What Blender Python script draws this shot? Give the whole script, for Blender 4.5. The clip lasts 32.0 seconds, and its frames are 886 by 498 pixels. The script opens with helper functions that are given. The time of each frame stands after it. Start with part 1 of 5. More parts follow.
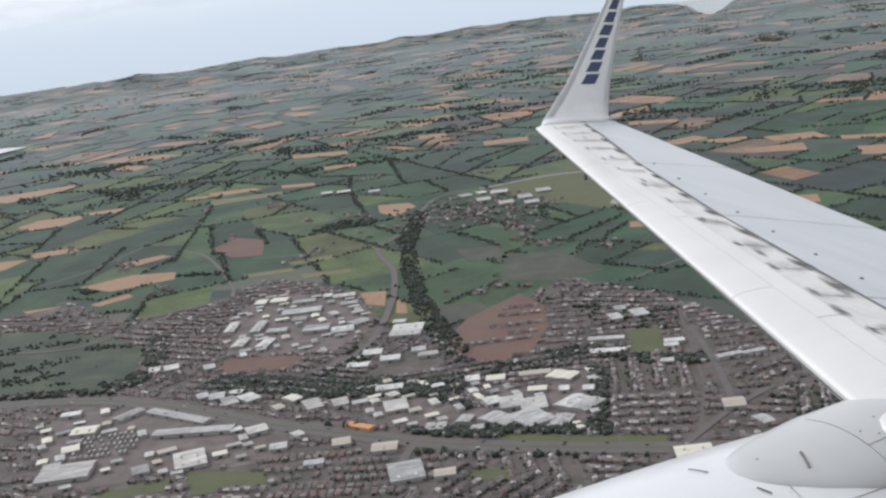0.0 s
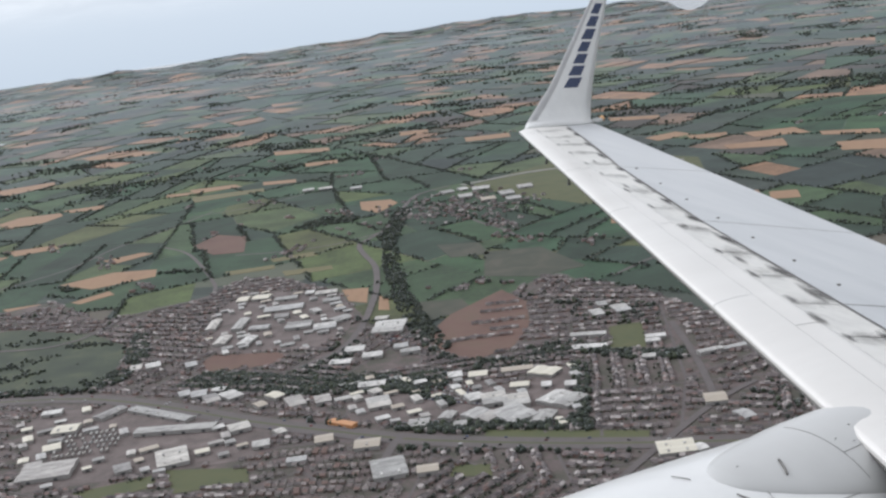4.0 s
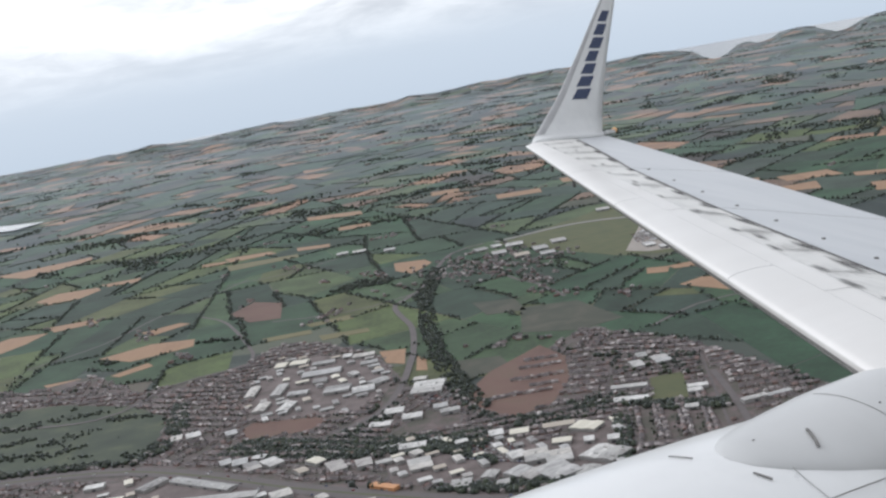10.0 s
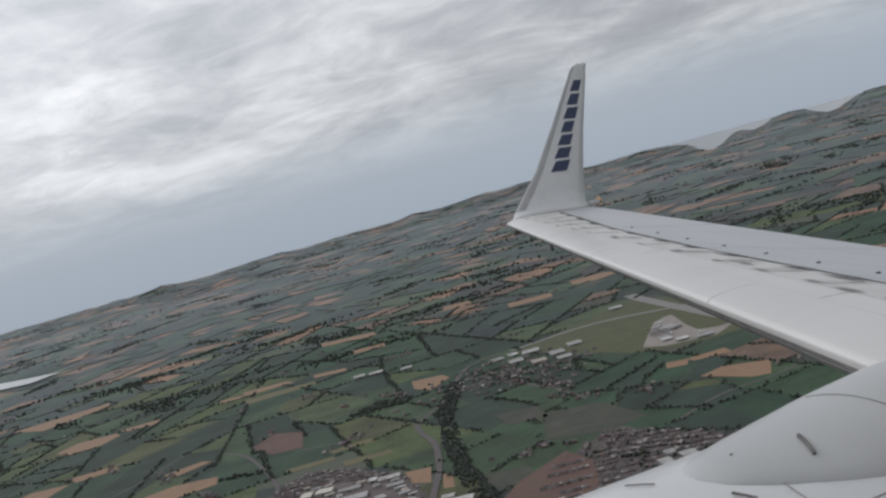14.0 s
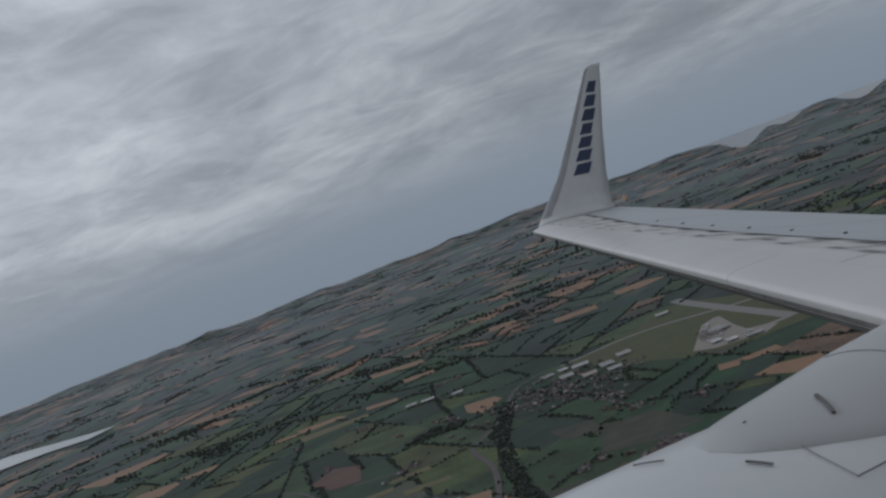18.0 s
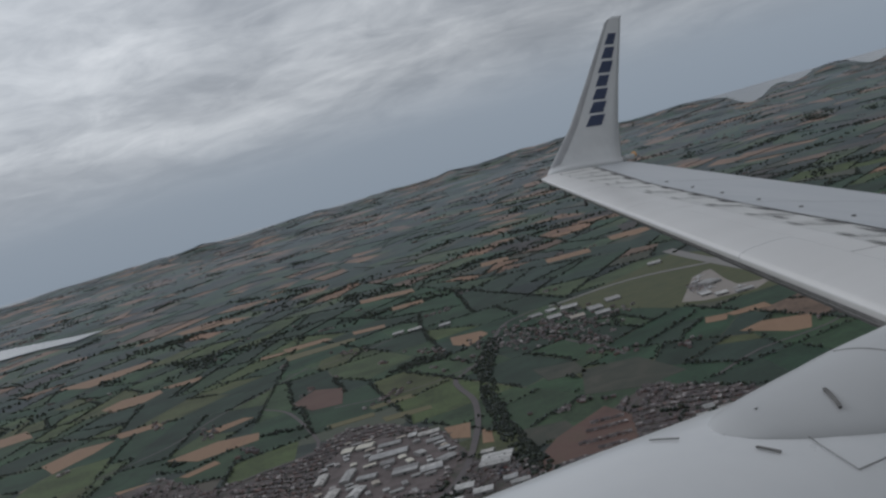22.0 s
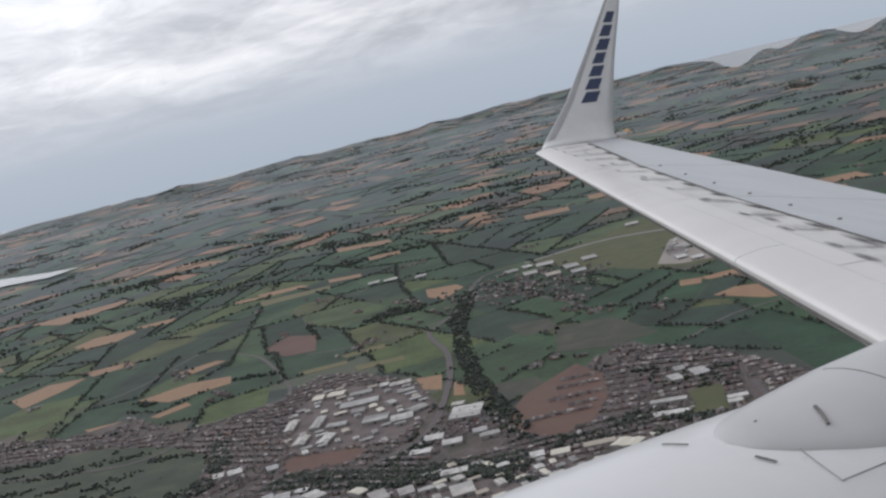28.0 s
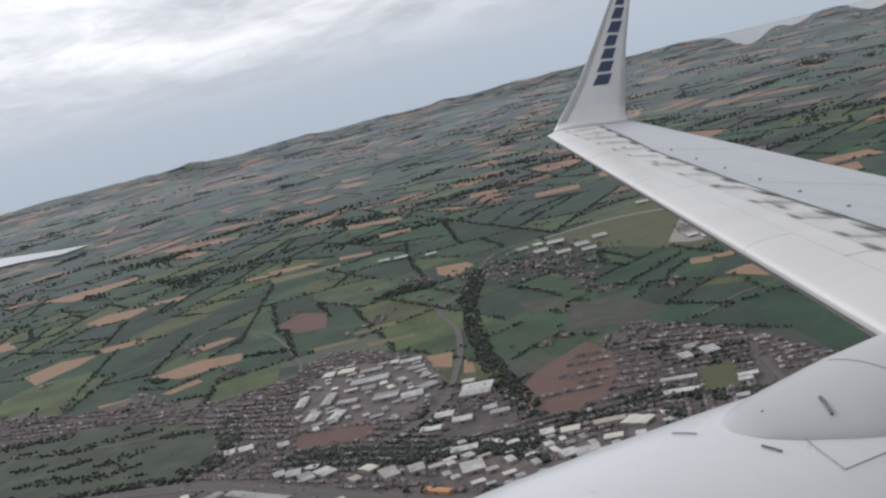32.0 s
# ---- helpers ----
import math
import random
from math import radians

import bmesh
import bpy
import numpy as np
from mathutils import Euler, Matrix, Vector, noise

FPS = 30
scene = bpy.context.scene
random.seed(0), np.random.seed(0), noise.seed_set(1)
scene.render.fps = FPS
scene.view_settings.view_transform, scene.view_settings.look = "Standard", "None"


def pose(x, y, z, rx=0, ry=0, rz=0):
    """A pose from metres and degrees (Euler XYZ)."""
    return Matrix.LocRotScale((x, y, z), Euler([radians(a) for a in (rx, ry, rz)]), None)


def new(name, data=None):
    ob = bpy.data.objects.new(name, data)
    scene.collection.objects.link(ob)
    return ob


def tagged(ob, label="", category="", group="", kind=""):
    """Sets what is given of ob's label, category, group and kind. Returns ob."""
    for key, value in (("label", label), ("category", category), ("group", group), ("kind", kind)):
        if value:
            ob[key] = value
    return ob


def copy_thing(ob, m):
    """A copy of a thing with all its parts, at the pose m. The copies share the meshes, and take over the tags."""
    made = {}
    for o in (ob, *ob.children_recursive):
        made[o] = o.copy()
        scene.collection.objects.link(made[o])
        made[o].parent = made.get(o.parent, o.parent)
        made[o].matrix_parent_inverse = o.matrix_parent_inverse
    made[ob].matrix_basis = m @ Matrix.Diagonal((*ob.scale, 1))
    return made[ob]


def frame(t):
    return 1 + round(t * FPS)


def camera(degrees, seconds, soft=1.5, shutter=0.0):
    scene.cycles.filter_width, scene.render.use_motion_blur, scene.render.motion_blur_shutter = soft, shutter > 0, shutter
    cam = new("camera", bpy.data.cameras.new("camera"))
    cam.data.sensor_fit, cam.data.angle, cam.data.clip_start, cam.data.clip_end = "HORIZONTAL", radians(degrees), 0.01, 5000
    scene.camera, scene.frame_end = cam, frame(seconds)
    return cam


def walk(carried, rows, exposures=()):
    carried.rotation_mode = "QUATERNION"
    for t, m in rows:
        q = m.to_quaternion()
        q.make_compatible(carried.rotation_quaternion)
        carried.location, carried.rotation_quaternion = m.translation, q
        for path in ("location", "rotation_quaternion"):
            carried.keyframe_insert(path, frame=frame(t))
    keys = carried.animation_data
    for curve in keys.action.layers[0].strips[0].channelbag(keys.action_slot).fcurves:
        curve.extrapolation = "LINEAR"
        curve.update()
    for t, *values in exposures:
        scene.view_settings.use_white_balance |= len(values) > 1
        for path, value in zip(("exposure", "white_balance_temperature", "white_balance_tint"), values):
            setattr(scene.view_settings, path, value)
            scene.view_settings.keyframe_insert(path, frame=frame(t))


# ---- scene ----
# ---- camera ----
cam = camera(41.0, 32.0, soft=2.5)
ROWS = [
    (0, pose(-0.613, -1.369, 150.988, 77.89, 7.64, -2.76)),
    (0.5, pose(-0.624, -1.410, 151.022, 77.63, 7.29, -2.70)),
    (1, pose(-0.633, -1.453, 151.057, 77.41, 7.57, -3.02)),
    (1.5, pose(-0.641, -1.495, 151.092, 77.55, 7.48, -3.30)),
    (2, pose(-0.647, -1.528, 151.119, 77.70, 7.54, -3.59)),
    (2.5, pose(-0.651, -1.548, 151.135, 77.57, 7.53, -3.58)),
    (4.5, pose(-0.654, -1.561, 151.147, 77.62, 7.66, -3.69)),
    (5, pose(-0.657, -1.578, 151.161, 77.68, 7.67, -3.70)),
    (5.5, pose(-0.659, -1.602, 151.181, 77.62, 7.35, -4.05)),
    (6, pose(-0.662, -1.627, 151.202, 77.50, 7.83, -4.03)),
    (6.5, pose(-0.664, -1.638, 151.212, 77.48, 8.22, -3.80)),
    (7, pose(-0.654, -1.610, 151.188, 77.39, 7.36, -4.04)),
    (7.5, pose(-0.629, -1.539, 151.128, 76.78, 7.48, -2.90)),
    (8, pose(-0.594, -1.449, 151.054, 76.25, 7.04, -2.82)),
    (8.5, pose(-0.539, -1.297, 150.934, 76.89, 7.02, -2.69)),
    (9, pose(-0.447, -1.022, 150.723, 77.99, 8.23, -2.55)),
    (9.5, pose(-0.336, -0.688, 150.472, 79.30, 8.96, -2.30)),
    (10, pose(-0.241, -0.410, 150.271, 80.65, 10.37, -2.43)),
    (10.5, pose(-0.175, -0.227, 150.142, 81.89, 10.77, -2.69)),
    (11, pose(-0.133, -0.116, 150.066, 82.21, 10.69, -3.04)),
    (11.5, pose(-0.103, -0.040, 150.013, 82.73, 11.18, -2.87)),
    (12, pose(-0.071, 0.053, 149.951, 83.02, 11.62, -2.74)),
    (12.5, pose(-0.027, 0.187, 149.860, 83.65, 12.27, -2.76)),
    (13, pose(0.024, 0.324, 149.765, 84.25, 13.13, -2.44)),
    (13.5, pose(0.072, 0.419, 149.697, 85.43, 14.72, -2.54)),
    (14, pose(0.115, 0.483, 149.646, 86.18, 15.65, -2.46)),
    (14.5, pose(0.155, 0.547, 149.593, 86.98, 16.79, -2.78)),
    (15, pose(0.191, 0.608, 149.542, 87.49, 18.03, -2.44)),
    (15.5, pose(0.223, 0.649, 149.501, 87.30, 18.54, -1.38)),
    (17.5, pose(0.250, 0.678, 149.469, 87.52, 20.88, -0.18)),
    (18, pose(0.262, 0.697, 149.450, 87.86, 20.85, -0.72)),
    (18.5, pose(0.259, 0.704, 149.448, 88.20, 20.92, -0.71)),
    (19, pose(0.248, 0.702, 149.456, 87.83, 19.85, -1.20)),
    (19.5, pose(0.238, 0.693, 149.467, 87.57, 18.82, -1.86)),
    (20, pose(0.228, 0.668, 149.488, 87.56, 19.54, -1.24)),
    (20.5, pose(0.214, 0.625, 149.521, 86.67, 18.30, -0.98)),
    (21, pose(0.196, 0.571, 149.563, 85.98, 17.36, -1.11)),
    (21.5, pose(0.177, 0.519, 149.602, 84.51, 16.44, 0.02)),
    (22, pose(0.158, 0.477, 149.635, 84.58, 16.30, -0.62)),
    (22.5, pose(0.136, 0.430, 149.671, 84.14, 15.94, -0.83)),
    (23, pose(0.109, 0.361, 149.722, 83.60, 14.86, -1.14)),
    (23.5, pose(0.077, 0.279, 149.781, 82.87, 14.12, -1.08)),
    (24, pose(0.045, 0.199, 149.838, 82.37, 13.47, -1.21)),
    (24.5, pose(0.019, 0.131, 149.886, 82.02, 13.11, -1.07)),
    (25, pose(0.002, 0.078, 149.923, 81.74, 12.04, -1.71)),
    (25.5, pose(-0.007, 0.038, 149.949, 81.68, 12.70, -1.35)),
    (27.5, pose(-0.009, 0.008, 149.968, 81.78, 12.96, -1.72)),
    (28, pose(-0.011, -0.013, 149.982, 82.06, 13.72, -1.42)),
    (28.5, pose(-0.014, -0.026, 149.991, 83.03, 13.85, -1.84)),
    (29, pose(-0.019, -0.045, 150.003, 82.43, 13.62, -1.64)),
    (29.5, pose(-0.025, -0.072, 150.022, 82.10, 13.32, -1.79)),
    (30, pose(-0.027, -0.094, 150.036, 81.89, 13.33, -1.39)),
    (30.5, pose(-0.023, -0.101, 150.039, 81.26, 13.47, -1.13)),
    (31, pose(-0.018, -0.107, 150.042, 81.17, 13.41, -1.41)),
    (31.5, pose(-0.018, -0.128, 150.055, 81.11, 13.46, -1.48)),
    (32, pose(-0.022, -0.160, 150.076, 81.10, 13.73, -0.90)),
]
walk(cam, ROWS, exposures=[
    (0.0, 0.85, 5850, 12), (2.0, 0.83, 5850, 12), (8.0, 0.82, 5800, 12), (9.5, 0.80, 5780, 12), (11.0, 0.62, 5880, 12), (13.0, 0.26, 5880, 12),
    (15.0, -0.2, 5780, 12), (17.5, -0.7, 5540, 11), (20.0, -0.75, 5540, 11), (21.5, -0.55, 5600, 11), (23.0, -0.32, 5720, 11),
    (24.0, -0.07, 5680, 13), (27.5, 0.26, 5850, 14), (32.0, 0.38, 5850, 14)])
# the landscape below is laid out at about a quarter of its size

# ---- world, sun ----
world = bpy.data.worlds.new("overcast_sky")
scene.world = world
world.use_nodes = True
wn = world.node_tree
wn.nodes.clear()


def math_node(tree, op, a, b=None, clamp=False):
    n = tree.nodes.new("ShaderNodeMath")
    n.operation, n.use_clamp = op, clamp
    for i, v in enumerate((a, b)):
        if v is None:
            continue
        if isinstance(v, (int, float)):
            n.inputs[i].default_value = v
        else:
            tree.links.new(v, n.inputs[i])
    return n.outputs[0]


def mix_node(tree, fac, a, b):
    n = tree.nodes.new("ShaderNodeMix")
    n.data_type = "RGBA"
    for i, v in ((0, fac), (6, a), (7, b)):
        if isinstance(v, (int, float)):
            n.inputs[i].default_value = v
        elif isinstance(v, tuple):
            n.inputs[i].default_value = (*v, 1)
        else:
            tree.links.new(v, n.inputs[i])
    return n.outputs[2]


def ramp_node(tree, fac, stops, constant=False):
    n = tree.nodes.new("ShaderNodeValToRGB")
    n.color_ramp.interpolation = "CONSTANT" if constant else "LINEAR"
    while len(n.color_ramp.elements) < len(stops):
        n.color_ramp.elements.new(0.5)
    for e, (at, c) in zip(n.color_ramp.elements, stops):
        e.position = at
        e.color = (*c, 1)
    tree.links.new(fac, n.inputs[0])
    return n.outputs[0]


def noise_node(tree, vector, scale, detail=4.0, rough=0.55, warp=0.0):
    n = tree.nodes.new("ShaderNodeTexNoise")
    n.inputs["Scale"].default_value = scale
    n.inputs["Detail"].default_value = detail
    n.inputs["Roughness"].default_value = rough
    n.inputs["Distortion"].default_value = warp
    tree.links.new(vector, n.inputs["Vector"])
    return n.outputs["Fac"]


SUN_ELEVATION, SUN_ROTATION = radians(34), radians(-48)
co = wn.nodes.new("ShaderNodeTexCoord").outputs["Generated"]
sep = wn.nodes.new("ShaderNodeSeparateXYZ")
wn.links.new(co, sep.inputs[0])
up = sep.outputs["Z"]
# a cloud layer overhead: directions are carried onto a flat sheet, so clouds crowd towards the horizon
depth = math_node(wn, "ADD", math_node(wn, "MAXIMUM", up, 0.0), 0.20)
flat = wn.nodes.new("ShaderNodeCombineXYZ")
wn.links.new(math_node(wn, "DIVIDE", sep.outputs["X"], depth), flat.inputs["X"])
wn.links.new(math_node(wn, "DIVIDE", sep.outputs["Y"], depth), flat.inputs["Y"])
big = noise_node(wn, flat.outputs[0], 1.05, 5, 0.55, 0.5)
small = noise_node(wn, flat.outputs[0], 4.0, 6, 0.62, 0.7)
shape = math_node(wn, "ADD", math_node(wn, "MULTIPLY", big, 0.68), math_node(wn, "MULTIPLY", small, 0.32))
clouds = ramp_node(wn, shape, [(0.34, (0.285, 0.285, 0.276)), (0.44, (0.358, 0.354, 0.338)), (0.51, (0.450, 0.440, 0.412)),
                               (0.58, (0.555, 0.537, 0.495)), (0.68, (0.71, 0.675, 0.610))])
# the sky is brighter towards the sun
glow = wn.nodes.new("ShaderNodeVectorMath")
glow.operation = "DOT_PRODUCT"
wn.links.new(co, glow.inputs[0])
glow.inputs[1].default_value = (math.sin(SUN_ROTATION) * math.cos(SUN_ELEVATION), math.cos(SUN_ROTATION) * math.cos(SUN_ELEVATION), math.sin(SUN_ELEVATION))
near_sun = math_node(wn, "POWER", math_node(wn, "MAXIMUM", glow.outputs["Value"], 0.0), 3.0)
lift = math_node(wn, "ADD", math_node(wn, "MULTIPLY", near_sun, 0.75), 0.72)
bright = wn.nodes.new("ShaderNodeVectorMath")
bright.operation = "SCALE"
wn.links.new(clouds, bright.inputs[0])
wn.links.new(lift, bright.inputs["Scale"])
sky = wn.nodes.new("ShaderNodeTexSky")
sky.sky_type, sky.sun_disc = "NISHITA", False
sky.sun_elevation, sky.sun_rotation = SUN_ELEVATION, SUN_ROTATION
sky.altitude, sky.air_density, sky.dust_density = 900, 1.2, 3.0
thin = wn.nodes.new("ShaderNodeVectorMath")
thin.operation = "SCALE"
wn.links.new(sky.outputs[0], thin.inputs[0])
thin.inputs["Scale"].default_value = 0.08
dome = mix_node(wn, 0.98, thin.outputs[0], bright.outputs[0])
# sea haze: the distance where water and sky run together
haze = mix_node(wn, math_node(wn, "MULTIPLY", math_node(wn, "ADD", up, 0.05), 9.0, True), (0.230, 0.253, 0.266), (0.294, 0.308, 0.308))
clear = wn.nodes.new("ShaderNodeMapRange")
clear.interpolation_type = "SMOOTHSTEP"
clear.inputs["From Min"].default_value, clear.inputs["From Max"].default_value = 0.0, 0.078
wn.links.new(up, clear.inputs["Value"])
seen = mix_node(wn, clear.outputs[0], haze, dome)
back = wn.nodes.new("ShaderNodeBackground")
wn.links.new(seen, back.inputs[0])
back.inputs[1].default_value = 1.5
wn.links.new(back.outputs[0], wn.nodes.new("ShaderNodeOutputWorld").inputs[0])

sun = new("sun", bpy.data.lights.new("sun", "SUN"))
sun.data.energy, sun.data.angle, sun.data.color = 0.7, radians(14), (1.0, 0.96, 0.90)
sun.matrix_world = Matrix.Translation((0, 0, 600)) @ Vector((-math.sin(SUN_ROTATION) * math.cos(SUN_ELEVATION), -math.cos(SUN_ROTATION) * math.cos(SUN_ELEVATION), -math.sin(SUN_ELEVATION))).to_track_quat("-Z", "Y").to_matrix().to_4x4()


# ---- materials ----
def material(name, colors, scale=1.0, fine=8.0, rough=0.8, metal=0.0, bump=0.0, per="", stretch=(1, 1, 1), coat=0.0, haze_sheen=0.0):
    """colors: the base colours, from which coarse and fine noise pick; per: 'island' or 'object' picks a colour for
    each piece first; the last argument weighs a bluish low-angle sheen that stands in for haze over the distance."""
    m = bpy.data.materials.new(name)
    m.use_nodes = True
    t = m.node_tree
    b = t.nodes["Principled BSDF"]
    b.inputs["Roughness"].default_value = rough
    b.inputs["Metallic"].default_value = metal
    b.inputs["Coat Weight"].default_value = coat
    # distance haze put into the surface as a bluish sheen at low angles
    b.inputs["Sheen Weight"].default_value = haze_sheen
    b.inputs["Sheen Roughness"].default_value = 0.13
    b.inputs["Sheen Tint"].default_value = (0.81, 0.90, 1.0, 1)
    c = t.nodes.new("ShaderNodeTexCoord").outputs["Object"]
    if per:
        g = t.nodes.new("ShaderNodeNewGeometry" if per == "island" else "ShaderNodeObjectInfo")
        pick = g.outputs["Random Per Island" if per == "island" else "Random"]
        n = len(colors)
        base = ramp_node(t, pick, [(i / n, col) for i, col in enumerate(colors)], True)
    else:
        base = None
    mp = t.nodes.new("ShaderNodeMapping")
    mp.inputs["Scale"].default_value = stretch
    t.links.new(c, mp.inputs[0])
    coarse = noise_node(t, mp.outputs[0], scale, 4, 0.6, 0.4)
    grain = noise_node(t, mp.outputs[0], scale * fine, 3, 0.6)
    if base is None:
        spread = math_node(t, "ADD", math_node(t, "MULTIPLY", coarse, 0.7), math_node(t, "MULTIPLY", grain, 0.3))
        n = len(colors)
        base = ramp_node(t, spread, [(0.32 + 0.36 * i / max(1, n - 1), col) for i, col in enumerate(colors)])
    else:
        hsv = t.nodes.new("ShaderNodeHueSaturation")
        t.links.new(base, hsv.inputs["Color"])
        t.links.new(math_node(t, "ADD", math_node(t, "MULTIPLY", coarse, 1.25), math_node(t, "ADD", math_node(t, "MULTIPLY", grain, 0.9), -0.48)), hsv.inputs["Value"])
        hsv.inputs["Saturation"].default_value = 1.12
        base = hsv.outputs[0]
    t.links.new(base, b.inputs["Base Color"])
    t.links.new(math_node(t, "ADD", math_node(t, "MULTIPLY", grain, 0.2), rough - 0.1, True), b.inputs["Roughness"])
    if bump:
        bm_ = t.nodes.new("ShaderNodeBump")
        bm_.inputs["Strength"].default_value = 0.5
        bm_.inputs["Distance"].default_value = bump
        t.links.new(grain, bm_.inputs["Height"])
        t.links.new(bm_.outputs[0], b.inputs["Normal"])
    return m


GREENS = [(0.050, 0.090, 0.052), (0.078, 0.122, 0.062), (0.041, 0.068, 0.046), (0.104, 0.140, 0.068), (0.053, 0.104, 0.058), (0.047, 0.076, 0.056)]
M_LAND = material("rough_grass", [(0.042, 0.049, 0.037), (0.060, 0.067, 0.046), (0.076, 0.073, 0.057)], 0.02, 14, 0.9, bump=0.4, haze_sheen=0.62)
# far fields: cooler greens and a stronger sheen in place of distance haze
M_FIELD = material("field_cover", GREENS + [(0.40, 0.250, 0.165), (0.250, 0.175, 0.130), (0.062, 0.076, 0.065), (0.36, 0.225, 0.150), (0.048, 0.068, 0.057), (0.086, 0.074, 0.066), (0.040, 0.055, 0.051), (0.060, 0.084, 0.062), (0.101, 0.105, 0.075)], 0.03, 12, 0.9, per="island", haze_sheen=0.52)
M_FIELD_ONE = material("near_field_cover", GREENS + [(0.036, 0.062, 0.041), (0.060, 0.098, 0.052), (0.112, 0.146, 0.060), (0.040, 0.083, 0.047), (0.121, 0.136, 0.062), (0.063, 0.115, 0.058)], 0.03, 12, 0.9, per="object", haze_sheen=0.14)
M_GOLD = material("ripe_grain_stubble", [(0.222, 0.134, 0.080), (0.280, 0.176, 0.107), (0.250, 0.154, 0.094)], 0.05, 10, 0.9, stretch=(1, 0.3, 1), haze_sheen=0.3)
M_STRIP = material("yellow_green_crop", [(0.124, 0.112, 0.054), (0.154, 0.135, 0.069)], 0.06, 8, 0.9, haze_sheen=0.3)
M_LAWN = material("mown_grass", [(0.061, 0.073, 0.034), (0.081, 0.088, 0.039), (0.096, 0.094, 0.043)], 0.08, 8, 0.9, haze_sheen=0.3)
M_DARKFIELD = material("dark_ploughed_field", [(0.036, 0.042, 0.032), (0.056, 0.058, 0.042), (0.086, 0.078, 0.060)], 0.05, 9, 0.9, haze_sheen=0.3)
M_SOIL = material("bare_brown_soil", [(0.098, 0.059, 0.049), (0.137, 0.082, 0.066), (0.120, 0.088, 0.062)], 0.04, 10, 0.95, haze_sheen=0.3)
M_PARK = material("rough_parkland", [(0.028, 0.037, 0.026), (0.044, 0.056, 0.036), (0.082, 0.092, 0.052)], 0.045, 9, 0.9, haze_sheen=0.3)
M_TOWN = material("yards_gardens_and_streets", [(0.052, 0.053, 0.040), (0.072, 0.066, 0.053), (0.112, 0.086, 0.083), (0.160, 0.122, 0.118)], 0.11, 6, 0.9, haze_sheen=0.08)
M_YARD = material("concrete_yard", [(0.072, 0.058, 0.053), (0.100, 0.079, 0.074), (0.134, 0.107, 0.101), (0.172, 0.139, 0.132)], 0.1, 8, 0.85, haze_sheen=0.08)
M_ROAD = material("worn_asphalt", [(0.088, 0.076, 0.075), (0.118, 0.102, 0.100)], 0.15, 10, 0.85, haze_sheen=0.08)
M_RUNWAY = material("runway_asphalt", [(0.200, 0.190, 0.180), (0.250, 0.236, 0.222)], 0.1, 10, 0.85, haze_sheen=0.3)
M_APRON = material("pale_concrete_apron", [(0.250, 0.220, 0.195), (0.310, 0.280, 0.250)], 0.05, 10, 0.85, haze_sheen=0.3)
M_TREE = material("tree_leaves", [(0.050, 0.060, 0.048), (0.058, 0.070, 0.052), (0.072, 0.086, 0.056), (0.054, 0.063, 0.052)], 0.4, 6, 0.9, per="island", haze_sheen=0.5)
M_ROOF = material("house_roofs", [(0.205, 0.178, 0.178), (0.240, 0.198, 0.193), (0.290, 0.208, 0.190), (0.220, 0.193, 0.192), (0.140, 0.125, 0.127), (0.400, 0.355, 0.345), (0.640, 0.590, 0.570), (0.230, 0.200, 0.198), (0.320, 0.275, 0.265), (0.250, 0.220, 0.215), (0.160, 0.142, 0.144)], 0.5, 6, 0.8, per="island", haze_sheen=0.08)
M_WALL = material("house_wall_render", [(0.479, 0.432, 0.414), (0.620, 0.573, 0.556), (0.348, 0.254, 0.226), (0.697, 0.650, 0.631), (0.442, 0.357, 0.334)], 0.5, 6, 0.85, per="island", haze_sheen=0.08)
M_SHED = {
    "white": material("white_sheet_roof", [(0.62, 0.60, 0.575), (0.78, 0.76, 0.73), (0.50, 0.485, 0.465), (0.86, 0.84, 0.81), (0.70, 0.665, 0.62), (0.56, 0.55, 0.54)], 0.2, 10, 0.55, per="object", stretch=(1, 4, 1)),
    "grey": material("grey_sheet_roof", [(0.46, 0.45, 0.435), (0.58, 0.565, 0.55), (0.36, 0.345, 0.335), (0.52, 0.49, 0.465)], 0.2, 10, 0.6, per="object", stretch=(1, 4, 1)),
    "cream": material("cream_sheet_roof", [(0.52, 0.485, 0.40), (0.60, 0.565, 0.48)], 0.2, 10, 0.6, stretch=(1, 4, 1)),
    "tan": material("tan_sheet_roof", [(0.33, 0.285, 0.235), (0.40, 0.35, 0.29)], 0.2, 10, 0.6, stretch=(1, 4, 1)),
    "orange": material("orange_cladding", [(0.42, 0.20, 0.085), (0.50, 0.25, 0.11)], 0.2, 10, 0.6),
    "blue": material("blue_grey_sheet_roof", [(0.22, 0.28, 0.34), (0.27, 0.33, 0.39)], 0.2, 10, 0.6),
}
M_CLAD = material("shed_wall_cladding", [(0.24, 0.235, 0.225), (0.33, 0.32, 0.31)], 0.3, 10, 0.7)
M_GLASS = material("dark_shed_door", [(0.03, 0.035, 0.04), (0.05, 0.055, 0.06)], 0.5, 6, 0.4)
M_CAR = material("parked_car_paint", [(0.6, 0.6, 0.6), (0.25, 0.05, 0.05), (0.08, 0.1, 0.2), (0.5, 0.5, 0.52), (0.05, 0.05, 0.05), (0.75, 0.75, 0.75)], 1, 4, 0.35, per="island")
M_SEA = material("grey_sea", [(0.020, 0.030, 0.040), (0.030, 0.042, 0.055)], 0.01, 30, 0.14)
M_RIVER = material("pale_river_water", [(0.20, 0.21, 0.21), (0.25, 0.26, 0.26)], 0.02, 30, 0.15)

